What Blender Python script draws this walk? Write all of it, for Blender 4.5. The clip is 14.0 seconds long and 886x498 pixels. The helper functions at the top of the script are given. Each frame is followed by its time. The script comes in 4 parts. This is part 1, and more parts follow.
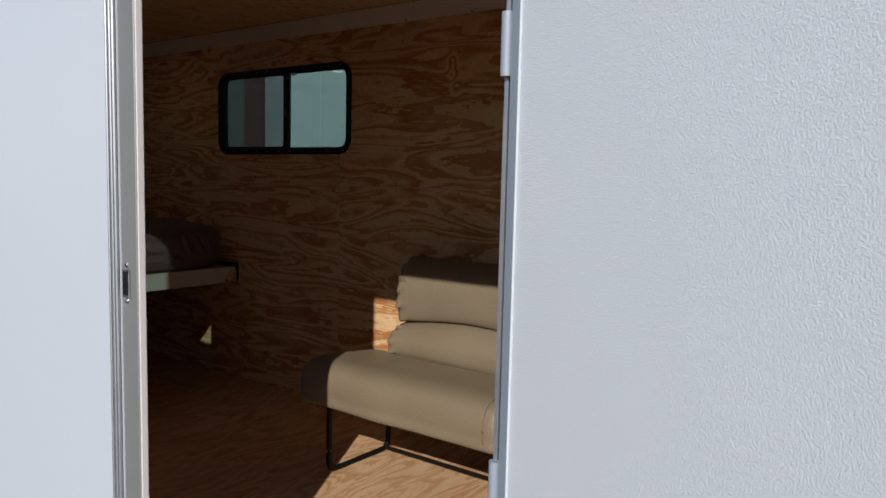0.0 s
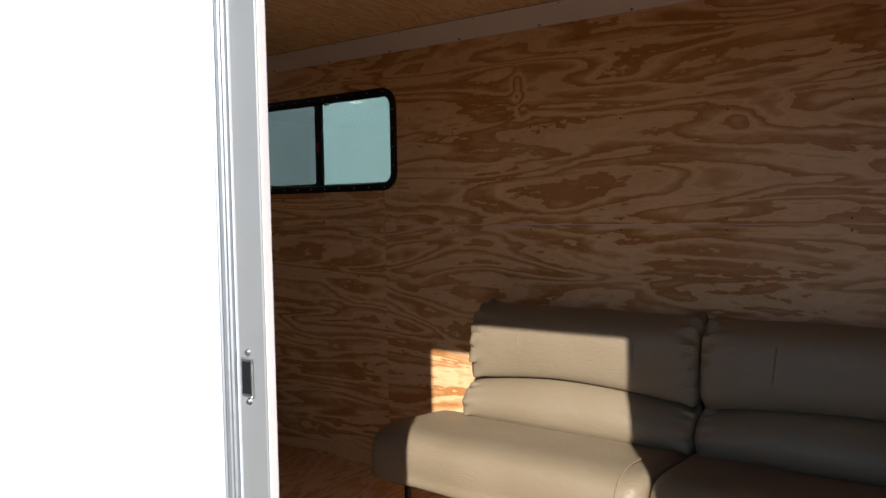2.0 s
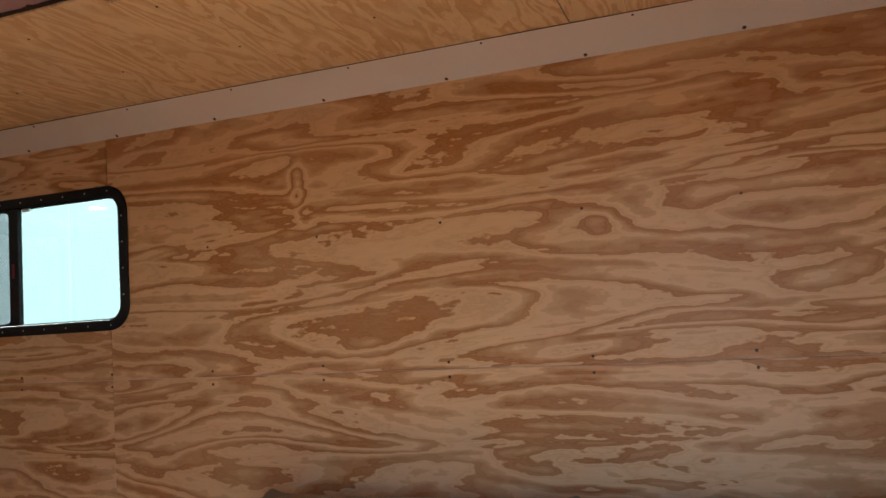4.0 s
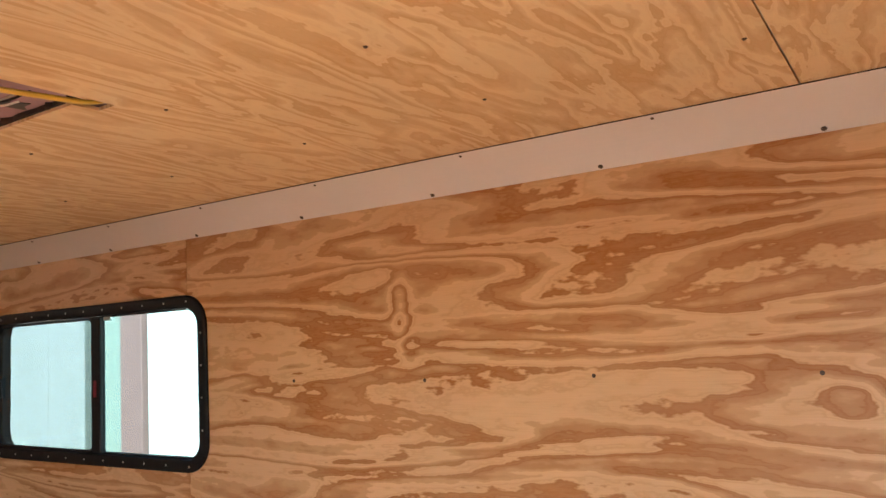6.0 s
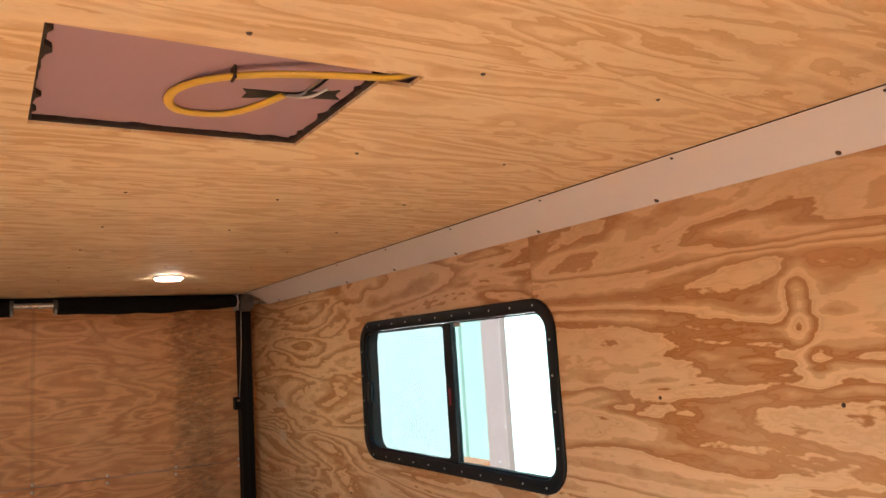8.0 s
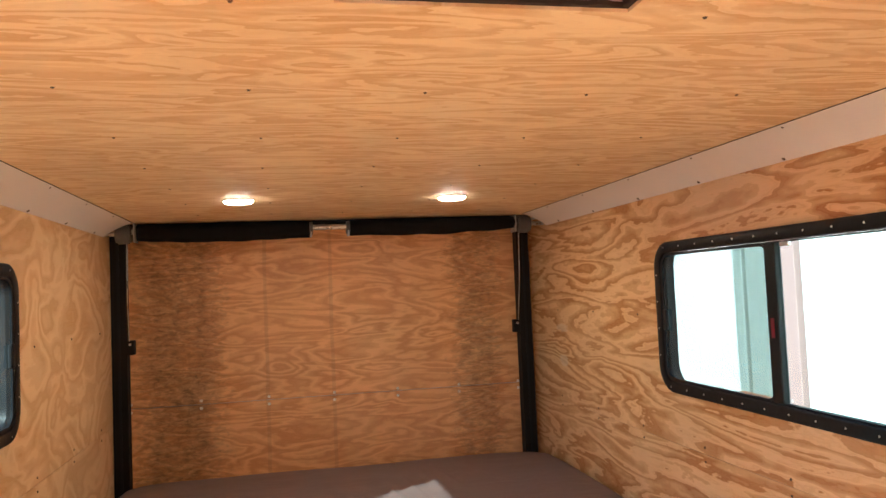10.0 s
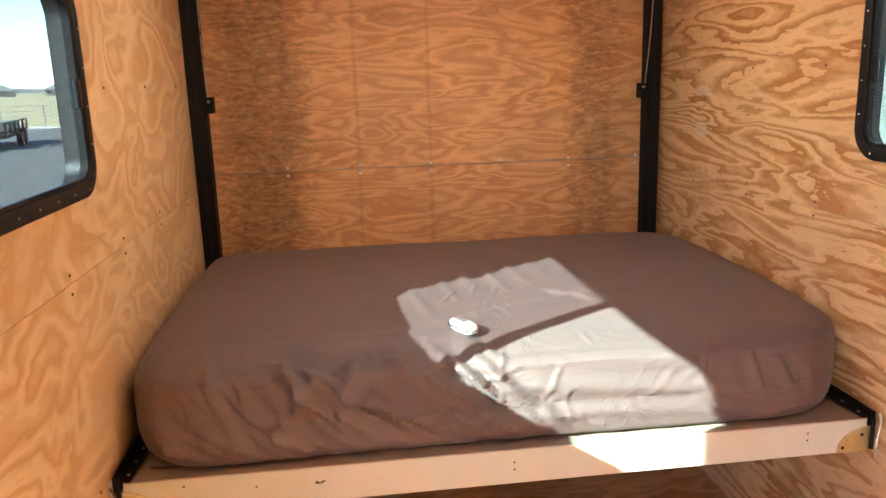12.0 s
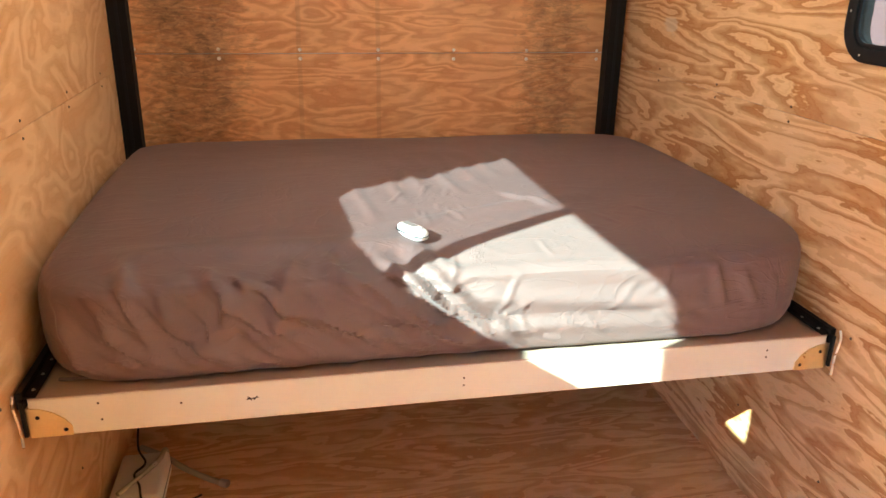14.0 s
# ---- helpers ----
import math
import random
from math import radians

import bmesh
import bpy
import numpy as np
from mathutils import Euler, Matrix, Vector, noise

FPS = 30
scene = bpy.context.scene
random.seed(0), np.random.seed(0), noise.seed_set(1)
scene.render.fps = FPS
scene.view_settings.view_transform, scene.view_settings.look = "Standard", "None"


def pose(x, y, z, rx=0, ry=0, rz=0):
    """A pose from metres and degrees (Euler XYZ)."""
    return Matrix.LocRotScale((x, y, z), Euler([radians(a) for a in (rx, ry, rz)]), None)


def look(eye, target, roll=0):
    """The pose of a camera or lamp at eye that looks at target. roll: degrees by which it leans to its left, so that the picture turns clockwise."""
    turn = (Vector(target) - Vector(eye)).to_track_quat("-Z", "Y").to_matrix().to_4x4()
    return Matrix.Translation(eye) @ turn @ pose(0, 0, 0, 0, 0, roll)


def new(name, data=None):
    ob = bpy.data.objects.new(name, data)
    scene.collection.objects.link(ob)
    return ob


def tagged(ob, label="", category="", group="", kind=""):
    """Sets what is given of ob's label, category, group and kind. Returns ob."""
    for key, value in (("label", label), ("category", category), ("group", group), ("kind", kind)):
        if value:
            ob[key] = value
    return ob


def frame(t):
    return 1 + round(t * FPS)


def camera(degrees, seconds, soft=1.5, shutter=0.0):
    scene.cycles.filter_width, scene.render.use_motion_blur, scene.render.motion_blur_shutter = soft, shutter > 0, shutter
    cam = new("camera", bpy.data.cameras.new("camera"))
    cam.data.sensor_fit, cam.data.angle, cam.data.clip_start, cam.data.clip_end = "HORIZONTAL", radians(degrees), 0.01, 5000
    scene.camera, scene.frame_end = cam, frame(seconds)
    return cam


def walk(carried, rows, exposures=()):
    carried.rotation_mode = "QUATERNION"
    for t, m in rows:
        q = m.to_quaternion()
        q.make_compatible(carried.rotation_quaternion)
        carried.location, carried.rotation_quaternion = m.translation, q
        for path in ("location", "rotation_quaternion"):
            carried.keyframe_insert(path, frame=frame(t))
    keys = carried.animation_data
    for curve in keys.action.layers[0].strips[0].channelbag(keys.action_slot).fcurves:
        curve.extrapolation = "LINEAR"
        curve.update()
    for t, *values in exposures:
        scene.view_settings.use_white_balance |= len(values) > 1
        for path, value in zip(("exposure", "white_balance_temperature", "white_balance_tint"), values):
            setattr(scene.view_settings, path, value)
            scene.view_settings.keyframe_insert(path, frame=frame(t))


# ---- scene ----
cam = camera(60.9, 14.0)
PATH = [
    (0, (5.51, -0.968, 1.162), (4.31, 0.621, 0.974), 1.3),
    (0.5, (5.39, -0.942, 1.171), (4.062, 0.551, 1.073), 1.6),
    (1, (5.183, -0.971, 1.171), (3.9, 0.561, 1.083), 1.4),
    (1.5, (5.025, -1.002, 1.169), (3.853, 0.615, 1.05), 0.8),
    (2, (4.92, -0.876, 1.181), (3.77, 0.756, 1.075), -1.0),
    (2.5, (4.802, -0.703, 1.184), (3.777, 1.012, 1.098), -1.8),
    (2.7, (4.73, -0.635, 1.173), (3.864, 1.165, 1.072), -2.3),
    (4.8, (4.397, 0.284, 1.398), (3.736, 2.156, 1.643), -3.4),
    (5, (4.35, 0.341, 1.428), (3.621, 2.192, 1.636), -2.8),
    (5.5, (4.293, 0.434, 1.587), (3.407, 2.216, 1.79), -2.6),
    (6, (4.337, 0.559, 1.636), (3.277, 2.241, 1.85), -3.2),
    (6.5, (4.36, 0.706, 1.657), (3.068, 2.214, 1.892), -3.5),
    (7, (4.285, 0.75, 1.661), (2.826, 2.099, 1.887), -3.2),
    (7.5, (4.18, 0.75, 1.675), (2.609, 1.963, 1.924), -3.5),
    (7.7, (4.151, 0.758, 1.663), (2.53, 1.902, 1.914), -3.6),
    (9.8, (3.923, 0.787, 1.668), (1.986, 1.252, 1.846), -2.6),
    (10, (3.877, 0.749, 1.655), (1.922, 1.159, 1.759), -2.5),
    (10.5, (3.723, 0.733, 1.603), (1.741, 0.984, 1.505), -2.2),
    (11, (3.598, 0.738, 1.573), (1.615, 0.876, 1.346), -2.0),
    (11.5, (3.498, 0.685, 1.538), (1.535, 0.802, 1.176), -2.0),
    (12, (3.427, 0.614, 1.526), (1.489, 0.839, 1.085), -1.8),
    (12.5, (3.397, 0.573, 1.511), (1.492, 0.909, 1.003), -0.7),
    (13, (3.377, 0.558, 1.497), (1.495, 0.92, 0.924), 0.7),
    (13.5, (3.305, 0.581, 1.488), (1.445, 0.934, 0.842), 1.5),
    (14, (3.235, 0.62, 1.48), (1.397, 0.984, 0.781), 1.0),
]

# ---- light ----
EXPOSURES = [(0.0, -0.02), (0.5, 0.0), (1.0, 0.22), (1.5, 0.62), (2.0, 1.02), (2.7, 1.42), (4.0, 2.6), (4.8, 3.37), (5.5, 3.5), (6.5, 3.7), (7.7, 3.9), (9.8, 4.3), (10.5, 4.62), (11.5, 4.82), (14.0, 5.0)]
walk(cam, [(t, look(eye, target, roll)) for t, eye, target, roll in PATH], EXPOSURES)

SUN = Vector((-0.58, 1.0, -0.63)).normalized()
world = bpy.data.worlds.new("sky")
scene.world = world
world.use_nodes = True
sky = world.node_tree.nodes.new("ShaderNodeTexSky")
sky.sky_type = "NISHITA"
sky.sun_disc = False
sky.dust_density = 0.1
sky.altitude = 1600.0
sky.ozone_density = 3.0
sky.sun_elevation = math.asin(-SUN.z)
sky.sun_rotation = math.atan2(-SUN.x, -SUN.y)
world.node_tree.links.new(sky.outputs[0], world.node_tree.nodes["Background"].inputs[0])
world.node_tree.nodes["Background"].inputs[1].default_value = 0.095
sun = bpy.data.lights.new("sun", "SUN")
sun.energy = 3.8
sun.angle = radians(0.53)
sun.color = (1.0, 0.965, 0.92)
sun_ob = new("sun", sun)
sun_ob.matrix_world = look((12, -20, 13), Vector((12, -20, 13)) + SUN)


# ---- materials ----
class Nodes:
    """A short way to wire a material's nodes."""

    def __init__(self, name):
        self.m = bpy.data.materials.new(name)
        self.m.use_nodes = True
        self.t = self.m.node_tree
        self.b = self.t.nodes["Principled BSDF"]

    def add(self, kind):
        return self.t.nodes.new(kind)

    def put(self, socket, value):
        if isinstance(value, bpy.types.NodeSocket):
            self.t.links.new(value, socket)
        else:
            socket.default_value = value

    def math(self, op, a, b=0.0):
        n = self.add("ShaderNodeMath")
        n.operation = op
        self.put(n.inputs[0], a)
        self.put(n.inputs[1], b)
        return n.outputs[0]

    def coords(self, scale=(1, 1, 1), shift=None):
        c = self.add("ShaderNodeTexCoord").outputs["Object"]
        mp = self.add("ShaderNodeMapping")
        self.put(mp.inputs["Vector"], c)
        mp.inputs["Scale"].default_value = scale
        if shift is not None:
            self.put(mp.inputs["Location"], shift)
        return mp.outputs[0]

    def noise(self, vector, scale=1.0, detail=2.0, rough=0.5, warp=0.0):
        n = self.add("ShaderNodeTexNoise")
        self.put(n.inputs["Vector"], vector)
        for key, value in (("Scale", scale), ("Detail", detail), ("Roughness", rough), ("Distortion", warp)):
            n.inputs[key].default_value = value
        return n.outputs["Fac"]

    def ramp(self, fac, stops):
        n = self.add("ShaderNodeValToRGB")
        while len(n.color_ramp.elements) < len(stops):
            n.color_ramp.elements.new(0.5)
        for e, (at, colour) in zip(n.color_ramp.elements, stops):
            e.position = at
            e.color = (*colour, 1) if len(colour) == 3 else colour
        self.put(n.inputs[0], fac)
        return n.outputs[0]

    def mix(self, fac, a, b, blend="MIX"):
        n = self.add("ShaderNodeMix")
        n.data_type, n.blend_type = "RGBA", blend
        self.put(n.inputs[0], fac)
        for socket, value in ((n.inputs[6], a), (n.inputs[7], b)):
            self.put(socket, (*value, 1) if isinstance(value, tuple) and len(value) == 3 else value)
        return n.outputs[2]

    def bump(self, height, strength, distance):
        n = self.add("ShaderNodeBump")
        n.inputs["Strength"].default_value = strength
        n.inputs["Distance"].default_value = distance
        self.put(n.inputs["Height"], height)
        self.put(self.b.inputs["Normal"], n.outputs[0])

    def done(self, base=None, rough=None, metal=None, spec=None):
        for key, value in (("Base Color", base), ("Roughness", rough), ("Metallic", metal), ("Specular IOR Level", spec)):
            if value is not None:
                self.put(self.b.inputs[key], (*value, 1) if isinstance(value, tuple) and len(value) == 3 else value)
        return self.m


def plain(name, colour, rough=0.5, metal=0.0, vary=0.12, scale=12.0, bump=0.0, fine=60.0, gloss=0.25, spec=0.5):
    """A paint, plastic or metal with uneven tone and gloss at two scales."""
    n = Nodes(name)
    c = n.coords()
    a = n.noise(c, scale, 3)
    f = n.noise(c, fine, 3, 0.6)
    lo = tuple(v * (1 - vary) for v in colour)
    hi = tuple(min(1, v * (1 + vary)) for v in colour)
    base = n.mix(n.math("ADD", n.math("MULTIPLY", a, 0.7), n.math("MULTIPLY", f, 0.3)), lo, hi)
    r = n.math("ADD", n.math("MULTIPLY", n.math("SUBTRACT", f, 0.5), gloss), rough)
    if bump:
        n.bump(f, 0.5, bump)
    return n.done(base, r, metal, spec)


def plywood(name, along, across, light=(0.80, 0.525, 0.285), dark=(0.40, 0.148, 0.030), bands=8.0, size=0.58, dirt_and_shade=False, rough=0.45, run=1.0, edge=(0.36, 0.42), knots=(), putty=()):
    """Flat-sawn pine plywood: contour-like early and late wood, fibres, and for one wall mildew and painted stud
    shading.
    """
    n = Nodes(name)
    split = n.add("ShaderNodeSeparateXYZ")
    n.put(split.inputs[0], n.add("ShaderNodeTexCoord").outputs["Object"])
    u, v = split.outputs[along], split.outputs[across]
    rnd = n.math("ADD", n.math("MULTIPLY", n.add("ShaderNodeObjectInfo").outputs["Random"], 43.0), n.math("MULTIPLY", n.add("ShaderNodeNewGeometry").outputs["Random Per Island"], 31.0))

    def field(su, sv, detail, r, warp=0.0, more=0.0):
        j = n.add("ShaderNodeCombineXYZ")
        n.put(j.inputs[0], n.math("MULTIPLY", u, su / size))
        n.put(j.inputs[1], n.math("MULTIPLY", v, sv / size))
        n.put(j.inputs[2], n.math("ADD", rnd, more))
        return n.noise(j.outputs[0], 1.0, detail, r, warp)

    big = field(run, 4.2, 3.0, 0.45, 0.7)
    wob = field(10.0, 26.0, 3.0, 0.55, 0.0, 5.0)
    patch = field(1.6, 3.0, 1.0, 0.5, 0.0, 9.0)
    fib = field(7.0, 260.0, 2.0, 0.6, 0.0, 3.0)
    h = n.math("ADD", n.math("MULTIPLY", big, bands), n.math("MULTIPLY", v, 1.4))
    h = n.math("ADD", h, n.math("MULTIPLY", wob, 0.65))
    # grain that bends round knots and burls: place, reach along and across, height

    def bell(u0, v0, a, b):
        du, dv = n.math("DIVIDE", n.math("SUBTRACT", u, u0), a), n.math("DIVIDE", n.math("SUBTRACT", v, v0), b)
        return n.math("EXPONENT", n.math("MULTIPLY", n.math("ADD", n.math("MULTIPLY", du, du), n.math("MULTIPLY", dv, dv)), -1.0))

    for u0, v0, a, b, amp in knots:
        h = n.math("ADD", h, n.math("MULTIPLY", bell(u0, v0, a, b), amp))
    fr = n.math("FRACT", h)
    mid = tuple(a * 0.45 + b * 0.55 for a, b in zip(light, dark))
    tone = n.ramp(fr, [(0.0, (0.0,) * 3), (edge[0], (0.10,) * 3), (edge[1], (1.0,) * 3), (0.50, (0.86,) * 3), (0.74, (0.68,) * 3), (0.93, (0.18,) * 3), (1.0, (0.0,) * 3)])
    rings = n.ramp(n.math("FRACT", n.math("MULTIPLY", h, 3.0)), [(0.0, (0.0,) * 3), (0.55, (0.05,) * 3), (0.80, (1.0,) * 3), (0.92, (0.0,) * 3)])
    tone = n.math("ADD", tone, n.math("MULTIPLY", rings, 0.22))
    tone = n.math("MULTIPLY", tone, n.ramp(patch, [(0.28, (0.7,) * 3), (0.6, (1.0,) * 3)]))
    col = n.mix(tone, light, dark)
    col = n.mix(n.math("MULTIPLY", n.ramp(fib, [(0.3, (1.0,) * 3), (0.62, (0.0,) * 3)]), 0.22), col, mid)
    # smeared pale filler
    for u0, v0, a, b in putty:
        worn = n.math("ADD", bell(u0, v0, a, b), n.math("MULTIPLY", n.math("SUBTRACT", wob, 0.5), 1.1))
        col = n.mix(n.math("MULTIPLY", n.ramp(worn, [(0.45, (0.0,) * 3), (0.7, (1.0,) * 3)]), 0.6), col, (0.72, 0.60, 0.47))
    stain = n.noise(n.coords(), 2.3, 3)
    col = n.mix(n.math("MULTIPLY", n.ramp(stain, [(0.35, (0.0,) * 3), (0.75, (1.0,) * 3)]), 0.22), col, (0.40, 0.21, 0.10))
    if dirt_and_shade:
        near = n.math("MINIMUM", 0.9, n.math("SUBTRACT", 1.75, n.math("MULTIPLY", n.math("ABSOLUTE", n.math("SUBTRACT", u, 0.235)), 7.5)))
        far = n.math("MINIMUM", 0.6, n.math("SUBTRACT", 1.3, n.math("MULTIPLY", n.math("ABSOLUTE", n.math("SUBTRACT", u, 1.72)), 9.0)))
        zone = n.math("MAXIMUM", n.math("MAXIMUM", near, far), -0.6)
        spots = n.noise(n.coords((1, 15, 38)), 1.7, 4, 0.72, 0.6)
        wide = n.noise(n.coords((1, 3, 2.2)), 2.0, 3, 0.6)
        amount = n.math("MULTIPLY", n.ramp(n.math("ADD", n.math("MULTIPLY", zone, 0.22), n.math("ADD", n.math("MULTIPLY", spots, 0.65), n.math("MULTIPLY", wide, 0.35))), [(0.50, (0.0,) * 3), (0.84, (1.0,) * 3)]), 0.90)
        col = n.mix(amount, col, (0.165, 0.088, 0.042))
        # faint upright lines of shading at the studs, put into the colour
        for at in (0.64, 0.965):
            line = n.math("LESS_THAN", n.math("ABSOLUTE", n.math("SUBTRACT", u, n.math("ADD", at - 0.004, n.math("MULTIPLY", wide, 0.016)))), 0.009)
            col = n.mix(n.math("MULTIPLY", line, 0.16), col, (0.14, 0.075, 0.04))
    n.bump(n.math("ADD", n.math("MULTIPLY", fib, 0.6), n.math("MULTIPLY", tone, 0.5)), 0.25, 0.0012)
    return n.done(col, n.math("ADD", n.math("MULTIPLY", fib, 0.2), rough - 0.1), 0.0, 0.35)


def glass(name, tint):
    n = Nodes(name)
    clear = n.add("ShaderNodeBsdfTransparent")
    clear.inputs[0].default_value = (*tint, 1)
    gloss = n.add("ShaderNodeBsdfGlossy")
    gloss.inputs["Roughness"].default_value = 0.02
    facing = n.add("ShaderNodeLayerWeight")
    facing.inputs[0].default_value = 0.25
    both = n.add("ShaderNodeMixShader")
    n.put(both.inputs[0], n.math("ADD", 0.035, n.math("MULTIPLY", n.math("POWER", facing.outputs["Facing"], 3.0), 0.35)))
    n.put(both.inputs[1], clear.outputs[0])
    n.put(both.inputs[2], gloss.outputs[0])
    n.put(n.t.nodes["Material Output"].inputs[0], both.outputs[0])
    return n.m


def textured_white():
    """Pebbled white plastic sheet on the door."""
    n = Nodes("pebbled_white")
    c = n.coords()
    a = n.noise(c, 400, 3, 0.6, 0.2)
    b = n.noise(c, 5, 2)
    n.bump(n.ramp(a, [(0.38, (0.0,) * 3), (0.66, (1.0,) * 3)]), 0.36, 0.0007)
    return n.done(n.mix(b, (0.79, 0.81, 0.83), (0.84, 0.855, 0.875)), 0.38)


def polished_sill():
    """Bright rolled aluminium, buckled a little by feet."""
    n = Nodes("bright_threshold")
    c = n.coords((9, 22, 1))
    n.bump(n.noise(c, 1.0, 2, 0.4), 0.5, 0.010)
    return n.done(n.mix(n.noise(n.coords(), 30, 3), (0.74, 0.74, 0.73), (0.84, 0.83, 0.82)), 0.2, 0.4)


def sheet_cloth():
    n = Nodes("brown_sheet")
    c = n.coords()
    weave = n.noise(c, 700, 2)
    b = n.noise(c, 6, 3)
    soft = n.noise(n.coords((14, 5, 20)), 1.3, 3, 0.55, 0.5)
    # pressed creases and small puckers
    lines = n.ramp(n.noise(n.coords((7, 4, 9)), 1.0, 3, 0.6, 1.2), [(0.455, (0.0,) * 3), (0.5, (1.0,) * 3), (0.53, (0.0,) * 3)])
    pucker = n.ramp(n.noise(n.coords((17, 12, 22)), 1.0, 2, 0.5, 0.8), [(0.40, (0.0,) * 3), (0.5, (1.0,) * 3), (0.56, (0.1,) * 3)])
    h = n.math("ADD", n.math("ADD", soft, n.math("MULTIPLY", weave, 0.08)), n.math("ADD", n.math("MULTIPLY", lines, 0.32), n.math("MULTIPLY", pucker, 0.05)))
    n.bump(h, 0.42, 0.005)
    n.b.inputs["Sheen Weight"].default_value = 0.07
    n.b.inputs["Sheen Roughness"].default_value = 0.4
    return n.done(n.mix(b, (0.126, 0.081, 0.075), (0.152, 0.101, 0.094)), 0.58, 0.0, 0.45)


def leather():
    n = Nodes("taupe_leatherette")
    c = n.coords()
    f = n.noise(c, 420, 3, 0.6)
    b = n.noise(c, 4, 3)
    wrinkle = n.ramp(n.noise(n.coords((9, 14, 22)), 1.0, 3, 0.55, 1.4), [(0.46, (0.0,) * 3), (0.5, (1.0,) * 3), (0.54, (0.0,) * 3)])
    n.bump(n.math("SUBTRACT", n.math("ADD", n.math("MULTIPLY", f, 0.3), n.noise(c, 7, 4, 0.55, 0.6)), n.math("MULTIPLY", wrinkle, 0.25)), 0.4, 0.006)
    return n.done(n.mix(b, (0.205, 0.155, 0.095), (0.250, 0.195, 0.130)), 0.46)


M_PLY_SIDE = plywood("plywood_side", 0, 2, bands=7.5, run=0.7, knots=((3.300, 1.69, 0.028, 0.085, 1.3), (3.318, 1.60, 0.030, 0.05, -0.9), (4.225, 1.49, 0.06, 0.04, 0.9), (0.85, 1.33, 0.16, 0.05, 0.45), (0.80, 1.72, 0.20, 0.06, 0.5)), putty=((0.54, 1.446, 0.10, 0.022), (0.545, 1.296, 0.07, 0.035)))
M_PLY_SOUTH = plywood("plywood_south", 0, 2, (0.83, 0.56, 0.315), (0.62, 0.32, 0.13), 7.0, 1.15, run=3.0, edge=(0.26, 0.44))
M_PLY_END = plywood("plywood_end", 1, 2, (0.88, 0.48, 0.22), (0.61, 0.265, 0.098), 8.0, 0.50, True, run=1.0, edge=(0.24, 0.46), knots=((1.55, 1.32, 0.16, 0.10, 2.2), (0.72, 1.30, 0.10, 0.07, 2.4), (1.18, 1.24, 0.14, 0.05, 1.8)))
M_PLY_CEIL = plywood("plywood_ceiling", 1, 0, (0.89, 0.675, 0.415), (0.67, 0.405, 0.185), 7.0, 0.38, False, 0.62)
M_PLY_FLOOR = plywood("plywood_floor", 1, 0, (0.76, 0.50, 0.29), (0.52, 0.26, 0.11))
M_WHITE = plain("white_aluminium_skin", (0.62, 0.648, 0.685), 0.36, 0.0, 0.012, 1.0, 0.0, 4.0, 0.04)
M_PEBBLE = textured_white()
M_COVE = plain("off_white_vinyl", (0.80, 0.735, 0.70), 0.4, 0.0, 0.05, 5.0)
M_ALU = plain("aluminium", (0.46, 0.47, 0.48), 0.48, 0.8, 0.08, 20.0)
M_EDGE = plain("satin_aluminium_edge", (0.36, 0.40, 0.455), 0.6, 0.25, 0.05, 20.0, spec=0.4)
M_BRIGHT = plain("bright_aluminium", (0.66, 0.68, 0.70), 0.5, 0.4, 0.06, 20.0)
M_JAMB = plain("brushed_jamb_aluminium", (0.285, 0.282, 0.272), 0.5, 0.35, 0.08, 14.0)
M_DRUM = plain("dark_grey_drum", (0.105, 0.092, 0.08), 0.6, 0.0, 0.3, 30.0)
M_BLACK = plain("black_plastic", (0.009, 0.009, 0.010), 0.5, 0.0, 0.2, spec=0.25)
M_BLACKMETAL = plain("black_powder_coat", (0.008, 0.006, 0.005), 0.6, 0.0, 0.3, 8.0, spec=0.16)
M_RUBBER = plain("black_rubber", (0.010, 0.010, 0.010), 0.7, spec=0.2)
M_ROLLER = plain("black_roller_cloth", (0.008, 0.006, 0.005), 0.9, 0.0, 0.3, 9.0, spec=0.15)
M_STEEL = plain("zinc_steel", (0.55, 0.54, 0.52), 0.3, 1.0, 0.15, 40.0)
M_GREY = plain("grey_drum", (0.20, 0.18, 0.165), 0.6, 0.0, 0.25, 30.0)
M_ZINC = plain("yellow_zinc_plate", (0.74, 0.60, 0.32), 0.32, 0.85, 0.25, 14.0)
M_RAIL = plain("pale_painted_board", (0.60, 0.56, 0.455), 0.55, 0.0, 0.08, 7.0, 0.0006, 120.0)
M_DECK = plain("brown_deck_board", (0.34, 0.25, 0.19), 0.6, 0.0, 0.15, 10.0)
M_SILL = polished_sill()
M_SHEET = sheet_cloth()
M_LEATHER = leather()
M_STITCH = plain("dark_stitched_seam", (0.07, 0.05, 0.035), 0.7)
M_PINK = plain("pink_foam_board", (0.40, 0.245, 0.275), 0.75, 0.0, 0.08, 6.0)
M_YELLOW = plain("yellow_cable_sheath", (0.74, 0.47, 0.06), 0.4, 0.0, 0.08, 20.0)
M_TAPE = plain("black_tape", (0.02, 0.017, 0.014), 0.4, 0.0, 0.2)
M_TAR = plain("dark_cut_edge", (0.035, 0.02, 0.014), 0.8, 0.0, 0.4, 40.0)
M_BOXWHITE = plain("white_plastic_box", (0.72, 0.69, 0.64), 0.45, 0.0, 0.05, 6.0)
M_REMOTE = plain("white_remote_plastic", (0.78, 0.78, 0.75), 0.3, 0.0, 0.04)
M_HOSE = plain("grey_hose", (0.40, 0.37, 0.28), 0.5, 0.0, 0.1)
M_RED = plain("red_sticker", (0.22, 0.015, 0.03), 0.5)
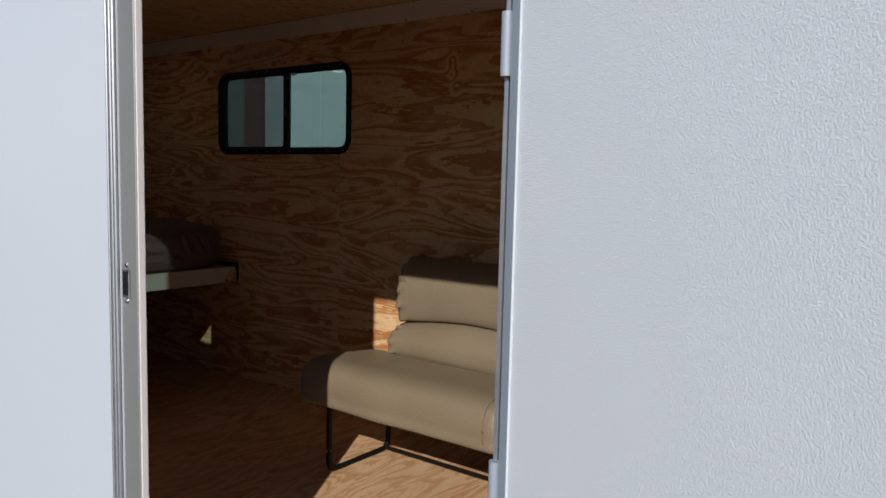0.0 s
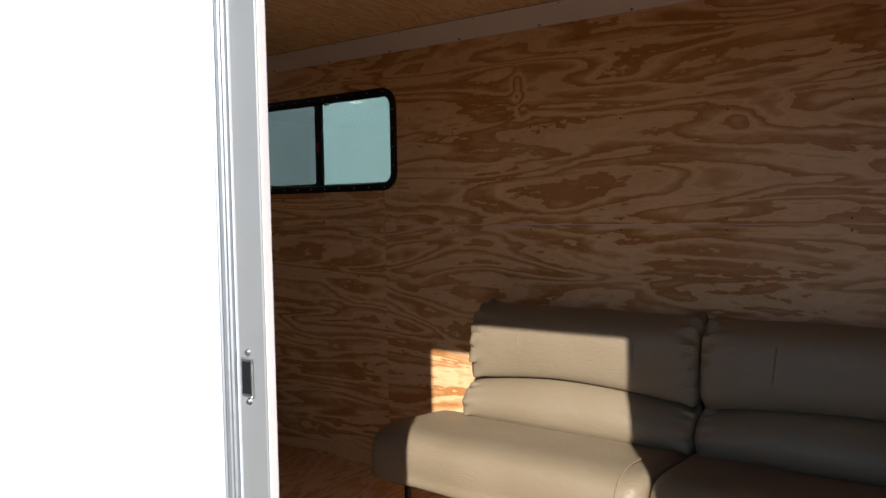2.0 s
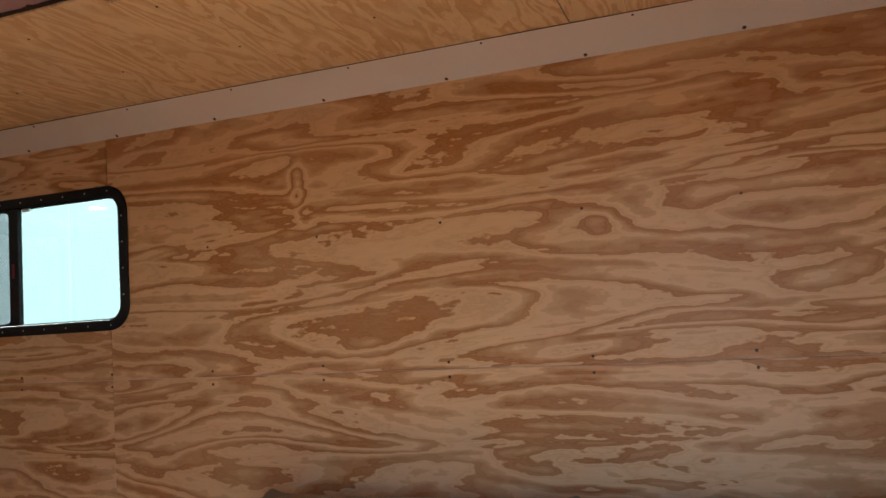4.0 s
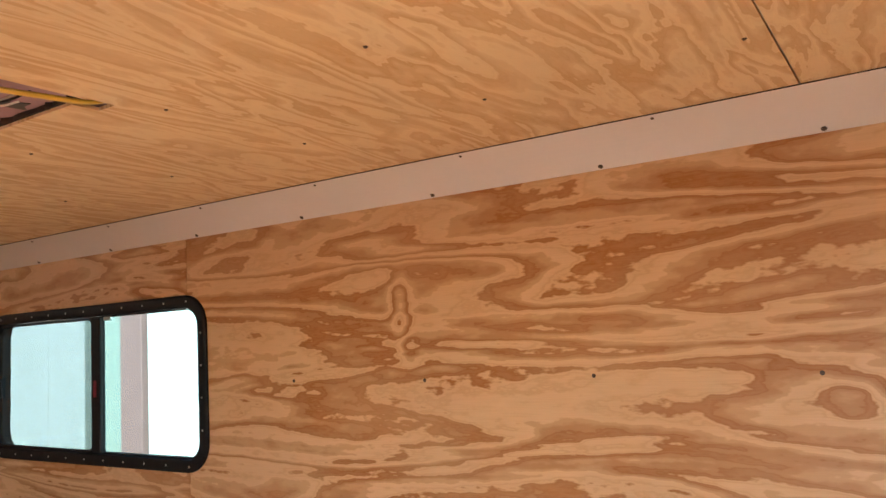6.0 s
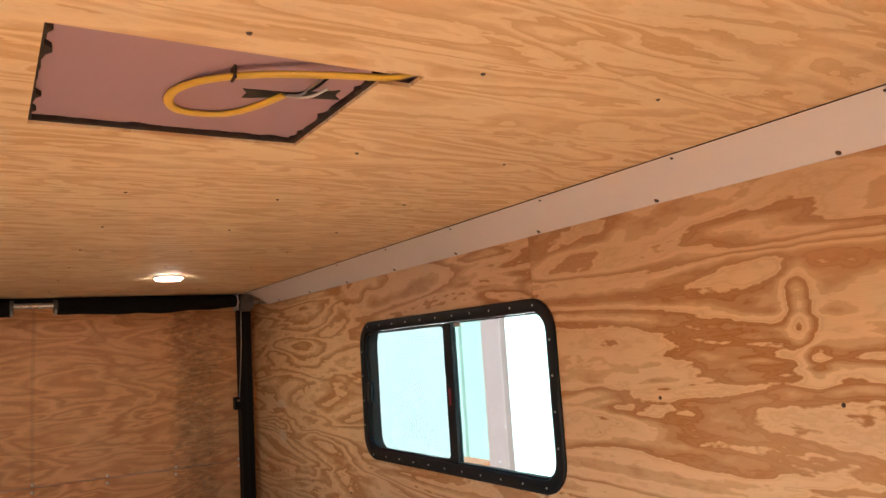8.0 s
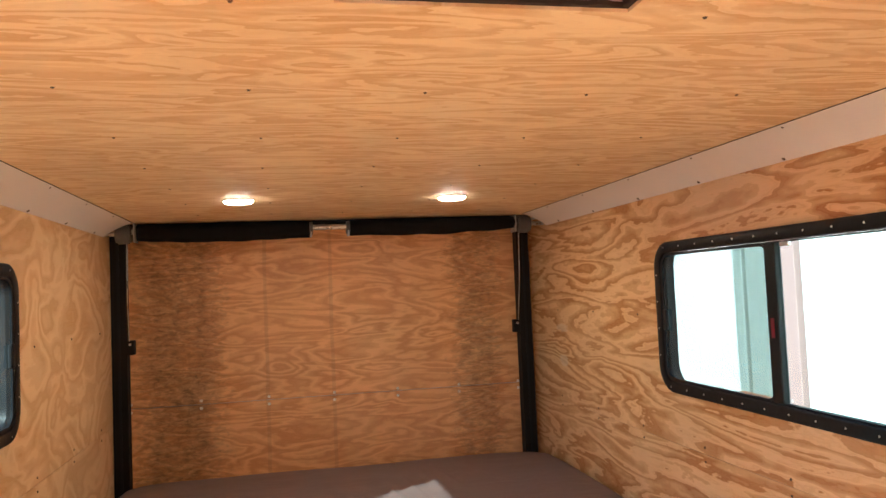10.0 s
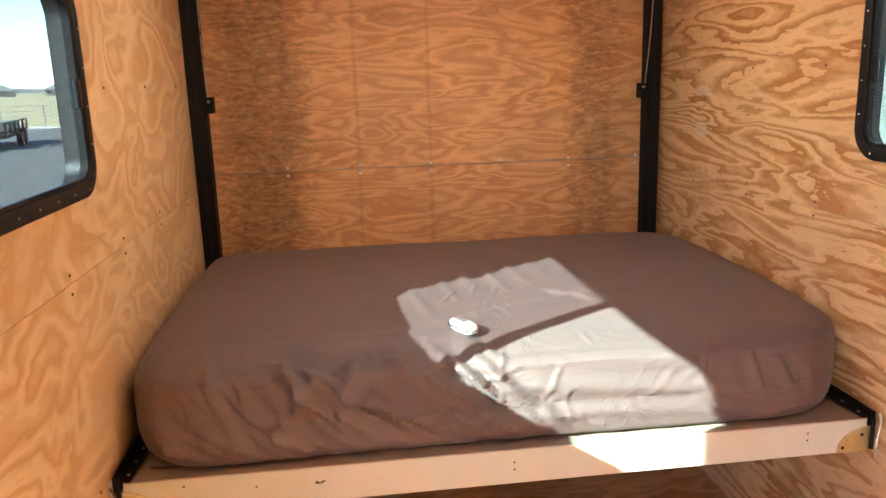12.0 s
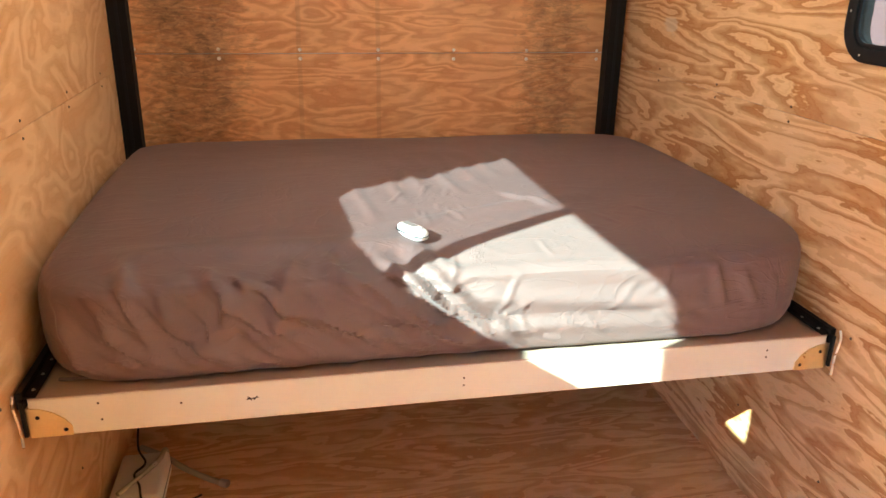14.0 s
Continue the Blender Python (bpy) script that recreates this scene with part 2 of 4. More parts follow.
M_SCREW = plain("screw_metal", (0.13, 0.095, 0.07), 0.42, 1.0, 0.2)
M_PALE_SCREW = plain("painted_screw", (0.88, 0.80, 0.68), 0.5, 0.0, 0.1)
M_GLASS = glass("clear_glass", (0.50, 0.615, 0.61))
M_TINT = glass("tinted_glass", (0.33, 0.385, 0.39))
M_ASPHALT = plain("asphalt", (0.076, 0.063, 0.052), 0.95, 0.0, 0.35, 0.35, 0.004, 60.0)
M_FIELD = plain("dry_grass_field", (0.30, 0.215, 0.10), 0.95, 0.0, 0.3, 0.06, 0.03, 2.0)
M_STUCCO = plain("beige_stucco", (0.42, 0.37, 0.30), 0.9, 0.0, 0.1, 0.5)
M_ROOF = plain("grey_shingle", (0.17, 0.155, 0.145), 0.9, 0.0, 0.2, 0.8)
M_WINDARK = plain("dark_window", (0.05, 0.06, 0.07), 0.15)
M_HILL = plain("hazy_hill", (0.30, 0.29, 0.29), 1.0, 0.0, 0.15, 0.01)
M_NWHITE = plain("white_steel_siding", (0.46, 0.485, 0.46), 0.6, 0.0, 0.02, 1.0, 0.0, 3.0)
M_NGREEN = plain("pale_green_siding", (0.165, 0.19, 0.165), 0.8, 0.0, 0.02, 1.0, 0.0, 3.0)
M_NPINK = plain("dusty_pink_post", (0.165, 0.085, 0.078), 0.8, 0.0, 0.02, 1.0, 0.0, 3.0)
M_ORANGE = plain("orange_wood", (0.30, 0.095, 0.045), 0.7, 0.0, 0.15, 5.0)
M_LED = Nodes("led_diffuser")
M_LED.b.inputs["Emission Color"].default_value = (1.0, 0.93, 0.82, 1)
M_LED.b.inputs["Emission Strength"].default_value = 6.0
M_LED = M_LED.done((0.8, 0.8, 0.78), 0.5)


# ---- mesh helpers ----
def part(name, bm, material, parent=None, label="", smooth=False):
    """Links a bmesh as one mesh object under a thing or a part."""
    bmesh.ops.recalc_face_normals(bm, faces=bm.faces[:])
    me = bpy.data.meshes.new(name)
    bm.to_mesh(me)
    bm.free()
    me.materials.append(material)
    if smooth:
        me.shade_smooth()
        me.set_sharp_from_angle(angle=radians(38))
    ob = new(name, me)
    ob.parent = parent
    if label:
        ob["label"] = label
    return ob


def thing(name, label, category, group="", kind=""):
    return tagged(new(name), label, category, group, kind)


def box(bm, x0, x1, y0, y1, z0, z1, bevel=0.0, seg=1):
    made = bmesh.ops.create_cube(bm, size=1.0, matrix=Matrix.Translation(((x0 + x1) / 2, (y0 + y1) / 2, (z0 + z1) / 2)) @ Matrix.Diagonal((x1 - x0, y1 - y0, z1 - z0, 1)))
    if bevel:
        edges = list({e for v in made["verts"] for e in v.link_edges})
        bmesh.ops.bevel(bm, geom=edges, offset=bevel, segments=seg, profile=0.5, affect="EDGES")
    return bm


def boxed(*a, **k):
    return box(bmesh.new(), *a, **k)


def cyl(bm, p, q, r, n=16, r2=None):
    p, q = Vector(p), Vector(q)
    d = q - p
    m = Matrix.Translation((p + q) / 2) @ d.to_track_quat("Z", "Y").to_matrix().to_4x4()
    bmesh.ops.create_cone(bm, cap_ends=True, segments=n, radius1=r, radius2=r if r2 is None else r2, depth=d.length, matrix=m)
    return bm


def curve_points(pts, steps=8):
    """A smooth line through the points."""
    pts = [Vector(p) for p in pts]
    ext = [pts[0] * 2 - pts[1]] + pts + [pts[-1] * 2 - pts[-2]]
    out = []
    for a, b, c, d in zip(ext, ext[1:], ext[2:], ext[3:]):
        for i in range(steps):
            t = i / steps
            out.append(0.5 * (2 * b + (c - a) * t + (2 * a - 5 * b + 4 * c - d) * t * t + (3 * b - a - 3 * c + d) * t ** 3))
    return out + [pts[-1]]


def tube(bm, pts, r, n=8, steps=8, flat=1.0):
    line = curve_points(pts, steps)
    rings = []
    up = Vector((0, 0, 1))
    for i, p in enumerate(line):
        d = (line[min(i + 1, len(line) - 1)] - line[max(i - 1, 0)]).normalized()
        side = d.cross(up)
        side = side.normalized() if side.length > 1e-3 else Vector((1, 0, 0))
        top = side.cross(d)
        rings.append([bm.verts.new(p + side * (math.cos(a) * r) + top * (math.sin(a) * r * flat)) for a in (2 * math.pi * k / n for k in range(n))])
    for a, b in zip(rings, rings[1:]):
        for k in range(n):
            bm.faces.new((a[k], a[(k + 1) % n], b[(k + 1) % n], b[k]))
    bm.faces.new(rings[0][::-1])
    bm.faces.new(rings[-1])
    return bm


def plate(us, vs, holes, place, w0, w1):
    """A sheet between w0 and w1 over the grid us x vs, with the cells inside holes left open; place(u, v, w) gives the point."""
    bm = bmesh.new()
    us, vs = sorted(set(us)), sorted(set(vs))

    def solid(i, j):
        if not (0 <= i < len(us) - 1 and 0 <= j < len(vs) - 1):
            return False
        u, v = (us[i] + us[i + 1]) / 2, (vs[j] + vs[j + 1]) / 2
        return not any(a < u < b and c < v < d for a, b, c, d in holes)

    grid = {}

    def vert(i, j, k):
        if (i, j, k) not in grid:
            grid[i, j, k] = bm.verts.new(place(us[i], vs[j], (w0, w1)[k]))
        return grid[i, j, k]

    for i in range(len(us) - 1):
        for j in range(len(vs) - 1):
            if not solid(i, j):
                continue
            for k in (0, 1):
                bm.faces.new([vert(a, b, k) for a, b in ((i, j), (i + 1, j), (i + 1, j + 1), (i, j + 1))])
            for di, dj, a, b in ((-1, 0, (i, j), (i, j + 1)), (1, 0, (i + 1, j), (i + 1, j + 1)), (0, -1, (i, j), (i + 1, j)), (0, 1, (i, j + 1), (i + 1, j + 1))):
                if not solid(i + di, j + dj):
                    bm.faces.new((vert(*a, 0), vert(*b, 0), vert(*b, 1), vert(*a, 1)))
    return bm


def sheet(rect, holes, place, w0, w1):
    u0, u1, v0, v1 = rect
    us, vs = [u0, u1], [v0, v1]
    for a, b, c, d in holes:
        us += [x for x in (a, b) if u0 < x < u1]
        vs += [x for x in (c, d) if v0 < x < v1]
    return plate(us, vs, holes, place, w0, w1)


def rounded(w, h, r, n=7):
    """A rounded rectangle about the origin."""
    out = []
    for cx, cy, a0 in ((w / 2 - r, h / 2 - r, 0), (r - w / 2, h / 2 - r, 90), (r - w / 2, r - h / 2, 180), (w / 2 - r, r - h / 2, 270)):
        out += [(cx + r * math.cos(radians(a0 + 90 * i / n)), cy + r * math.sin(radians(a0 + 90 * i / n))) for i in range(n + 1)]
    return out


def ring(w, h, r, profile, place, close=True, n=7):
    """A frame: profile lists (inset, height) round a rounded rectangle."""
    bm = bmesh.new()
    loops = [[bm.verts.new(place(u, v, z)) for u, v in rounded(w - 2 * i, h - 2 * i, max(r - i, 0.004), n)] for i, z in profile]
    for a, b in zip(loops, loops[1:] + (loops[:1] if close else [])):
        for k in range(len(a)):
            bm.faces.new((a[k], a[(k + 1) % len(a)], b[(k + 1) % len(a)], b[k]))
    return bm


SCREW = {}


def screw(parent, at, normal, material, size=0.0042):
    """A domed screw head, set flush on a surface."""
    key = (material.name, size)
    if key not in SCREW:
        bm = bmesh.new()
        bmesh.ops.create_cone(bm, cap_ends=True, segments=10, radius1=size, radius2=size * 0.55, depth=size * 0.6, matrix=Matrix.Translation((0, 0, size * 0.3)))
        me = bpy.data.meshes.new("screw")
        bm.to_mesh(me)
        bm.free()
        me.materials.append(material)
        SCREW[key] = me
    ob = new("screw", SCREW[key])
    ob.parent = parent
    ob.matrix_local = Matrix.Translation(at) @ Vector(normal).to_track_quat("Z", "Y").to_matrix().to_4x4()
    return ob


# ---- the trailer's shell ----
FLOOR, CEIL, NORTH, SOUTH, REAR = -0.12, 2.0, 2.0, -0.02, 6.9
SEAM_X, SEAM_Z = 2.547, 1.107
WIN = (1.508, 2.602, 1.307, 1.747)
DOOR = (3.946, 4.957, FLOOR, 1.836)


def on_north(u, v, w):
    return (u, NORTH + w, v)


def on_south(u, v, w):
    return (u, SOUTH - w, v)


def on_west(u, v, w):
    return (-w, u, v)


def flat(u, v, w):
    return (u, v, CEIL + w)


def eased(hole, d):
    return (hole[0] - d - 0.018, hole[1] + d, hole[2] - d, hole[3] + d)


def wall(name, label, rect, holes, place, material):
    ob = part(name, sheet(rect, holes, place, 0.011, 0.058), material)
    return tagged(ob, label, "wall", "", "structure")


wall_north = wall("wall_north", "trailer side wall lined with varnished pine plywood sheets", (-0.1, REAR, -0.3, 2.1), [eased(WIN, 0.006)], on_north, M_WHITE)
wall_south = wall("wall_south", "white trailer side wall with plywood lining, window and doorway", (-0.1, REAR, -0.3, 2.1), [eased(WIN, 0.006), DOOR], on_south, M_WHITE)
wall_west = wall("wall_west", "front end wall of stained pine plywood behind the bed", (-0.08, 2.06, -0.3, 2.1), [], on_west, M_WHITE)
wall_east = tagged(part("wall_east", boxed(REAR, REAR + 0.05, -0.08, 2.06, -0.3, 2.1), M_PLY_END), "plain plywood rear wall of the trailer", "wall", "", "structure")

floor = tagged(part("floor", boxed(-0.09, REAR, -0.031, 2.011, FLOOR - 0.03, FLOOR), M_PLY_FLOOR), "pine plywood trailer floor", "floor", "", "structure")
HATCH = (2.992, 3.335, 0.815, 1.192)
NOTCH = (3.300, 3.340, 1.192, 1.236)
bm = sheet((-0.02, 4.203, -0.02, 2.0), [HATCH, NOTCH], flat, 0.0, 0.006)
extra = bpy.data.meshes.new("ceiling_sheet")
b2 = sheet((4.206, REAR, -0.02, 2.0), [], flat, 0.0, 0.006)
b2.to_mesh(extra)
b2.free()
bm.from_mesh(extra)
ceiling = tagged(part("ceiling", bm, M_PLY_CEIL), "pine plywood ceiling sheets with a square cut-out", "ceiling", "", "structure")
roof = tagged(part("roof", boxed(-0.1, REAR + 0.05, -0.09, 2.07, 2.101, 2.13), M_WHITE), "white metal trailer roof", "roof", "", "structure")

# plywood lining sheets
for x0, x1 in ((-0.0, 0.104), (0.107, SEAM_X - 0.0009), (SEAM_X + 0.0009, 4.985), (4.988, REAR)):
    for z0, z1 in ((FLOOR, SEAM_Z - 0.0008), (SEAM_Z + 0.0008, 1.985)):
        part("plywood_sheet", sheet((x0, x1, z0, z1), [WIN], on_north, 0.0, 0.010), M_PLY_SIDE, wall_north)
        if x1 - x0 > 0.2:
            part("plywood_sheet", sheet((x0 if x0 > 0.2 else 0.0, x1, z0, z1), [WIN, DOOR], on_south, 0.0, 0.010), M_PLY_SOUTH, wall_south)
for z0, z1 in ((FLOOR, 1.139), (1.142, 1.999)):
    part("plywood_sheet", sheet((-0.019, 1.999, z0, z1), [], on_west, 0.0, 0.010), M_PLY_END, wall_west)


# cove mouldings, slightly dished, between walls and ceiling
def cove(name, y_wall, side):
    bm = bmesh.new()
    prof = []
    for i in range(9):
        t = i / 8
        prof.append((0.118 * (1 - t), 0.058 * t))
    rows = []
    for x in (0.40, REAR):
        low = []
        for i, (a, b) in enumerate(prof):
            dish = 0.006 * math.sin(math.pi * i / 8)
            low.append(bm.verts.new((x, y_wall - side * (0.004 + a - dish * 0.4), CEIL - 0.002 - b + dish)))
        high = [bm.verts.new((x, y_wall - side * 0.0005, CEIL - 0.0605)), bm.verts.new((x, y_wall - side * 0.0005, CEIL - 0.0005)), bm.verts.new((x, y_wall - side * 0.122, CEIL - 0.0005))]
        rows.append(low + high)
    n = len(rows[0])
    for k in range(n):
        bm.faces.new((rows[0][k], rows[0][(k + 1) % n], rows[1][(k + 1) % n], rows[1][k]))
    bm.faces.new(rows[0])
    bm.faces.new(rows[1][::-1])
    ob = part(name, bm, M_COVE)
    # dark strip stands in for the shadow gap between cove and ceiling
    part("shadow_gap_strip", boxed(0.40, REAR, *sorted((y_wall - side * 0.1215, y_wall - side * 0.1225)), CEIL - 0.0022, CEIL - 0.0003), M_TAR, ob, "thin dark strip painted for the shadow gap")
    return tagged(ob, "off-white vinyl cove trim along the ceiling edge", "trim", "", "structure")


trim_north = cove("trim_north", NORTH, 1)
trim_south = cove("trim_south", SOUTH, -1)


# ---- windows ----
def window(name, place, sticker):
    cu, cv = (WIN[0] + WIN[1]) / 2, (WIN[2] + WIN[3]) / 2

    def at(u, v, w):
        return place(cu + u, cv + v, -w)

    def rim(u, v, w):
        return at(u - 0.018 * min(1.0, max(0.0, (-w - 0.010) / 0.035)), v, w)

    W, H = 1.154, 0.5
    win = thing(name, "black-framed sliding trailer window with tinted panes", "window", "trailer windows", "structure")
    part("window_frame", ring(W, H, 0.088, [(0, 0.001), (0, 0.006), (0.003, 0.009), (0.008, 0.010), (0.029, 0.010), (0.034, 0.008), (0.036, 0.004), (0.036, -0.010), (0.028, -0.045), (0.026, -0.062), (-0.012, -0.062), (-0.012, -0.0585), (0.0235, -0.0585), (0.0255, -0.045), (0.0335, -0.010), (0.0335, 0.001)], rim), M_BLACK, win, "", True)
    part("gasket", ring(W - 0.074, H - 0.074, 0.051, [(0, 0.003), (0.002, 0.004), (0.004, 0.002), (0.004, -0.016), (0, -0.016)], at), M_RUBBER, win, "", True)
    # fixed pane with its slim upright, sliding pane with a heavier sash
    mid = 0.055
    part("mullion", boxed(*sorted((at(mid - 0.023, 0, 0)[0], at(mid + 0.023, 0, 0)[0])), *sorted((at(0, 0, 0.006)[1], at(0, 0, -0.016)[1])), cv - 0.212, cv + 0.212, bevel=0.003), M_BLACK, win)
    px0, px1 = cu - W / 2 + 0.038, cu + mid
    part("pane", boxed(px0, px1, *sorted((at(0, 0, 0.001)[1], at(0, 0, -0.002)[1])), cv - 0.212, cv + 0.212), M_TINT, win, "tinted sliding pane")
    part("pane", boxed(cu + mid, cu + W / 2 - 0.038, *sorted((at(0, 0, -0.006)[1], at(0, 0, -0.009)[1])), cv - 0.212, cv + 0.212), M_GLASS, win, "clear fixed pane")

    def sash_at(u, v, w):
        return place((px0 + px1) / 2 + u, cv + v, -w)

    part("sash", ring(px1 - px0, 0.424, 0.050, [(0, 0.004), (0.006, 0.004), (0.008, 0.003), (0.008, -0.005), (0, -0.005)], sash_at), M_BLACK, win, "", True)
    part("latch", boxed(px0 + 0.010, px0 + 0.036, *sorted((at(0, 0, 0.013)[1], at(0, 0, 0.0)[1])), cv - 0.045, cv + 0.025, bevel=0.004), M_BLACK, win, "black finger latch")
    part("clip", boxed(cu + 0.10, cu + 0.135, *sorted((at(0, 0, 0.006)[1], at(0, 0, -0.004)[1])), cv + 0.198, cv + 0.210, bevel=0.002), M_STEEL, win, "small metal clip")
    if sticker:
        part("sticker", boxed(cu + mid - 0.008, cu + mid + 0.006, *sorted((at(0, 0, 0.0068)[1], at(0, 0, 0.0058)[1])), cv - 0.04, cv + 0.012), M_RED, win, "small red sticker")
    norm = Vector(at(0, 0, 1)) - Vector(at(0, 0, 0))
    for u in np.linspace(-0.50, 0.50, 11):
        for v in (-0.232, 0.232):
            screw(win, at(u, v, 0.010), norm, M_STEEL, 0.0031)
    for v in (-0.13, -0.04, 0.05, 0.14):
        for u in (-0.559, 0.559):
            screw(win, at(u, v, 0.010), norm, M_STEEL, 0.0031)
    return win


window("window_1", on_north, True)
window("window_2", on_south, False)

# ---- doorway ----
OUT = SOUTH - 0.058
door = thing("door_1", "white trailer side door swung open on its aluminium frame", "door", "", "structure")
jamb = part("door_frame", boxed(3.917, 3.946, OUT - 0.010, OUT - 0.001, -0.2, 1.88, bevel=0.0025), M_ALU, door, "aluminium door frame")
part("frame_ridge", boxed(3.921, 3.927, OUT - 0.0145, OUT - 0.0095, -0.2, 1.88, bevel=0.002), M_ALU, jamb)
part("frame_ridge", boxed(3.936, 3.942, OUT - 0.0145, OUT - 0.0095, -0.2, 1.88, bevel=0.002), M_ALU, jamb)
part("jamb", boxed(3.9465, 4.009, OUT + 0.002, OUT + 0.018, FLOOR, 1.835, bevel=0.002), M_JAMB, door, "aluminium jamb")
part("edge_strip", boxed(4.0095, 4.0125, OUT + 0.004, OUT + 0.021, FLOOR, 1.835, bevel=0.002), M_COVE, door, "pale edge strip")
part("door_frame", boxed(4.957, 5.008, OUT - 0.010, OUT - 0.001, -0.2, 1.88, bevel=0.0025), M_ALU, door, "aluminium door frame")
part("jamb", boxed(4.948, 4.9565, OUT + 0.002, OUT + 0.018, FLOOR, 1.835, bevel=0.002), M_BRIGHT, door, "aluminium jamb")
part("inner_trim", boxed(4.919, 4.9565, SOUTH - 0.014, SOUTH + 0.004, FLOOR, 1.835, bevel=0.002), M_BRIGHT, door, "aluminium inner trim")
part("gasket", boxed(4.9085, 4.9188, SOUTH - 0.012, SOUTH + 0.003, FLOOR, 1.835), M_RUBBER, door)
part("edge_strip", boxed(4.9075, 4.9083, SOUTH - 0.012, SOUTH + 0.0035, FLOOR, 1.835), M_JAMB, door, "pale edge strip")
# black strip added to darken the shaded gap between frame and leaf
part("gasket", boxed(4.9580, 4.9700, OUT - 0.0125, OUT - 0.0101, -0.1, 1.80), M_RUBBER, door)
part("gasket", boxed(4.943, 4.9478, OUT + 0.006, OUT + 0.018, FLOOR, 1.835), M_RUBBER, door)
part("door_frame", boxed(3.947, 4.956, OUT - 0.010, OUT - 0.001, 1.837, 1.88, bevel=0.0025), M_ALU, door, "aluminium door head")
part("jamb", boxed(4.013, 4.942, OUT + 0.002, OUT + 0.018, 1.815, 1.8355, bevel=0.002), M_ALU, door)
part("threshold", boxed(3.99, 4.94, OUT - 0.012, SOUTH + 0.075, FLOOR + 0.0, FLOOR + 0.006, bevel=0.002), M_SILL, door, "polished aluminium threshold")
strike = part("strike_plate", boxed(3.955, 3.983, OUT - 0.0025, OUT + 0.0015, 0.884, 0.948, bevel=0.002), M_STEEL, door, "bright strike plate")
part("latch_hole", boxed(3.960, 3.979, OUT - 0.0035, OUT + 0.0, 0.890, 0.942), M_BLACK, strike)
for z in (0.956, 0.876):
    screw(door, (3.969, OUT + 0.002, z), (0, -1, 0), M_STEEL, 0.0065)

# the open leaf, turned about its hinge
A = radians(30)
PIVOT = Vector((4.962, OUT - 0.022, 0))
ALONG, FACE = Vector((math.cos(A), -math.sin(A), 0)), Vector((-math.sin(A), -math.cos(A), 0))


def on_leaf(u, v, w):
    return PIVOT + ALONG * u + FACE * w + Vector((0, 0, v))


def leaf_box(u0, u1, v0, v1, w0, w1, bevel=0.0):
    bm = boxed(u0, u1, v0, v1, w0, w1, bevel=bevel)
    for v in bm.verts:
        v.co = on_leaf(*v.co)
    return bm


LW = (0.193, 0.613, 1.345, 1.725)
leaf = part("door_leaf", sheet((0.0255, 0.90, -0.10, 1.80), [(LW[0] + 0.03, LW[1] - 0.03, LW[2] + 0.03, LW[3] - 0.03)], on_leaf, -0.034, 0.0), M_PEBBLE, door, "pebbled white door panel")
part("edge_frame", leaf_box(0.0, 0.0235, -0.10, 1.80, -0.036, 0.002, 0.0015), M_EDGE, leaf, "aluminium door edge")
part("edge_bead", leaf_box(0.0238, 0.0252, -0.10, 1.80, -0.034, 0.0026), M_WHITE, leaf, "bright bead along the door edge")
part("edge_frame", leaf_box(0.9005, 0.93, -0.10, 1.80, -0.036, 0.003, 0.0015), M_EDGE, leaf)
part("edge_frame", leaf_box(0.0, 0.93, 1.8005, 1.825, -0.036, 0.003, 0.0015), M_EDGE, leaf)
part("edge_frame", leaf_box(0.0, 0.93, -0.125, -0.1005, -0.036, 0.003, 0.0015), M_EDGE, leaf)
lc = ((LW[0] + LW[1]) / 2, (LW[2] + LW[3]) / 2)
part("window_frame", ring(LW[1] - LW[0], LW[3] - LW[2], 0.13, [(0, 0.001), (0, 0.004), (0.005, 0.007), (0.034, 0.007), (0.040, 0.004), (0.040, -0.036), (0, -0.036)], lambda u, v, w: on_leaf(lc[0] + u, lc[1] + v, w)), M_BLACK, leaf, "black door window frame", True)
part("pane", leaf_box(LW[0] + 0.036, LW[1] - 0.036, LW[2] + 0.036, LW[3] - 0.036, -0.02, -0.016), M_TINT, leaf)
for z0, z1 in ((1.30, 1.385), (0.10, 0.185), (0.68, 0.765)):
    part("hinge", cyl(bmesh.new(), (4.951, OUT - 0.017, z0), (4.951, OUT - 0.017, z1), 0.0085, 12), M_EDGE, door, "", True)
part("hinge", boxed(4.947, 4.953, OUT - 0.014, OUT - 0.0105, -0.1, 1.80), M_ALU, door, "long piano hinge strip")
part("door_seal", leaf_box(0.004, 0.012, -0.09, 1.79, -0.041, -0.0362), M_RUBBER, leaf)

# ---- ceiling cut-out and lamps ----
insulation = tagged(part("insulation_board", boxed(2.90, 3.45, 0.70, 1.34, 2.0135, 2.055), M_PINK), "pink foam insulation board above the ceiling cut-out", "insulation")
bm = bmesh.new()
random.seed(4)


def ragged(bm, a, b, fixed, axis, inward):
    """An uneven dark lip of saw-cut plywood and old glue along one edge of the cut-out."""
    n = 34
    row = []
    for i in range(n + 1):
        s = a + (b - a) * i / n
        d = 0.002 + 0.007 * abs(noise.noise((s * 23, fixed * 7, 1.0))) + (0.006 if random.random() < 0.12 else 0)
        pts = []
        for w, off in ((0.0045, -0.002), (0.0062, d), (0.0131, d)):
            p = (s, fixed + inward * off) if axis == 0 else (fixed + inward * off, s)
            pts.append(bm.verts.new((*p, CEIL + w)))
        row.append(pts)
    for p, q in zip(row, row[1:]):
        bm.faces.new((p[0], q[0], q[1], p[1]))
        bm.faces.new((p[1], q[1], q[2], p[2]))


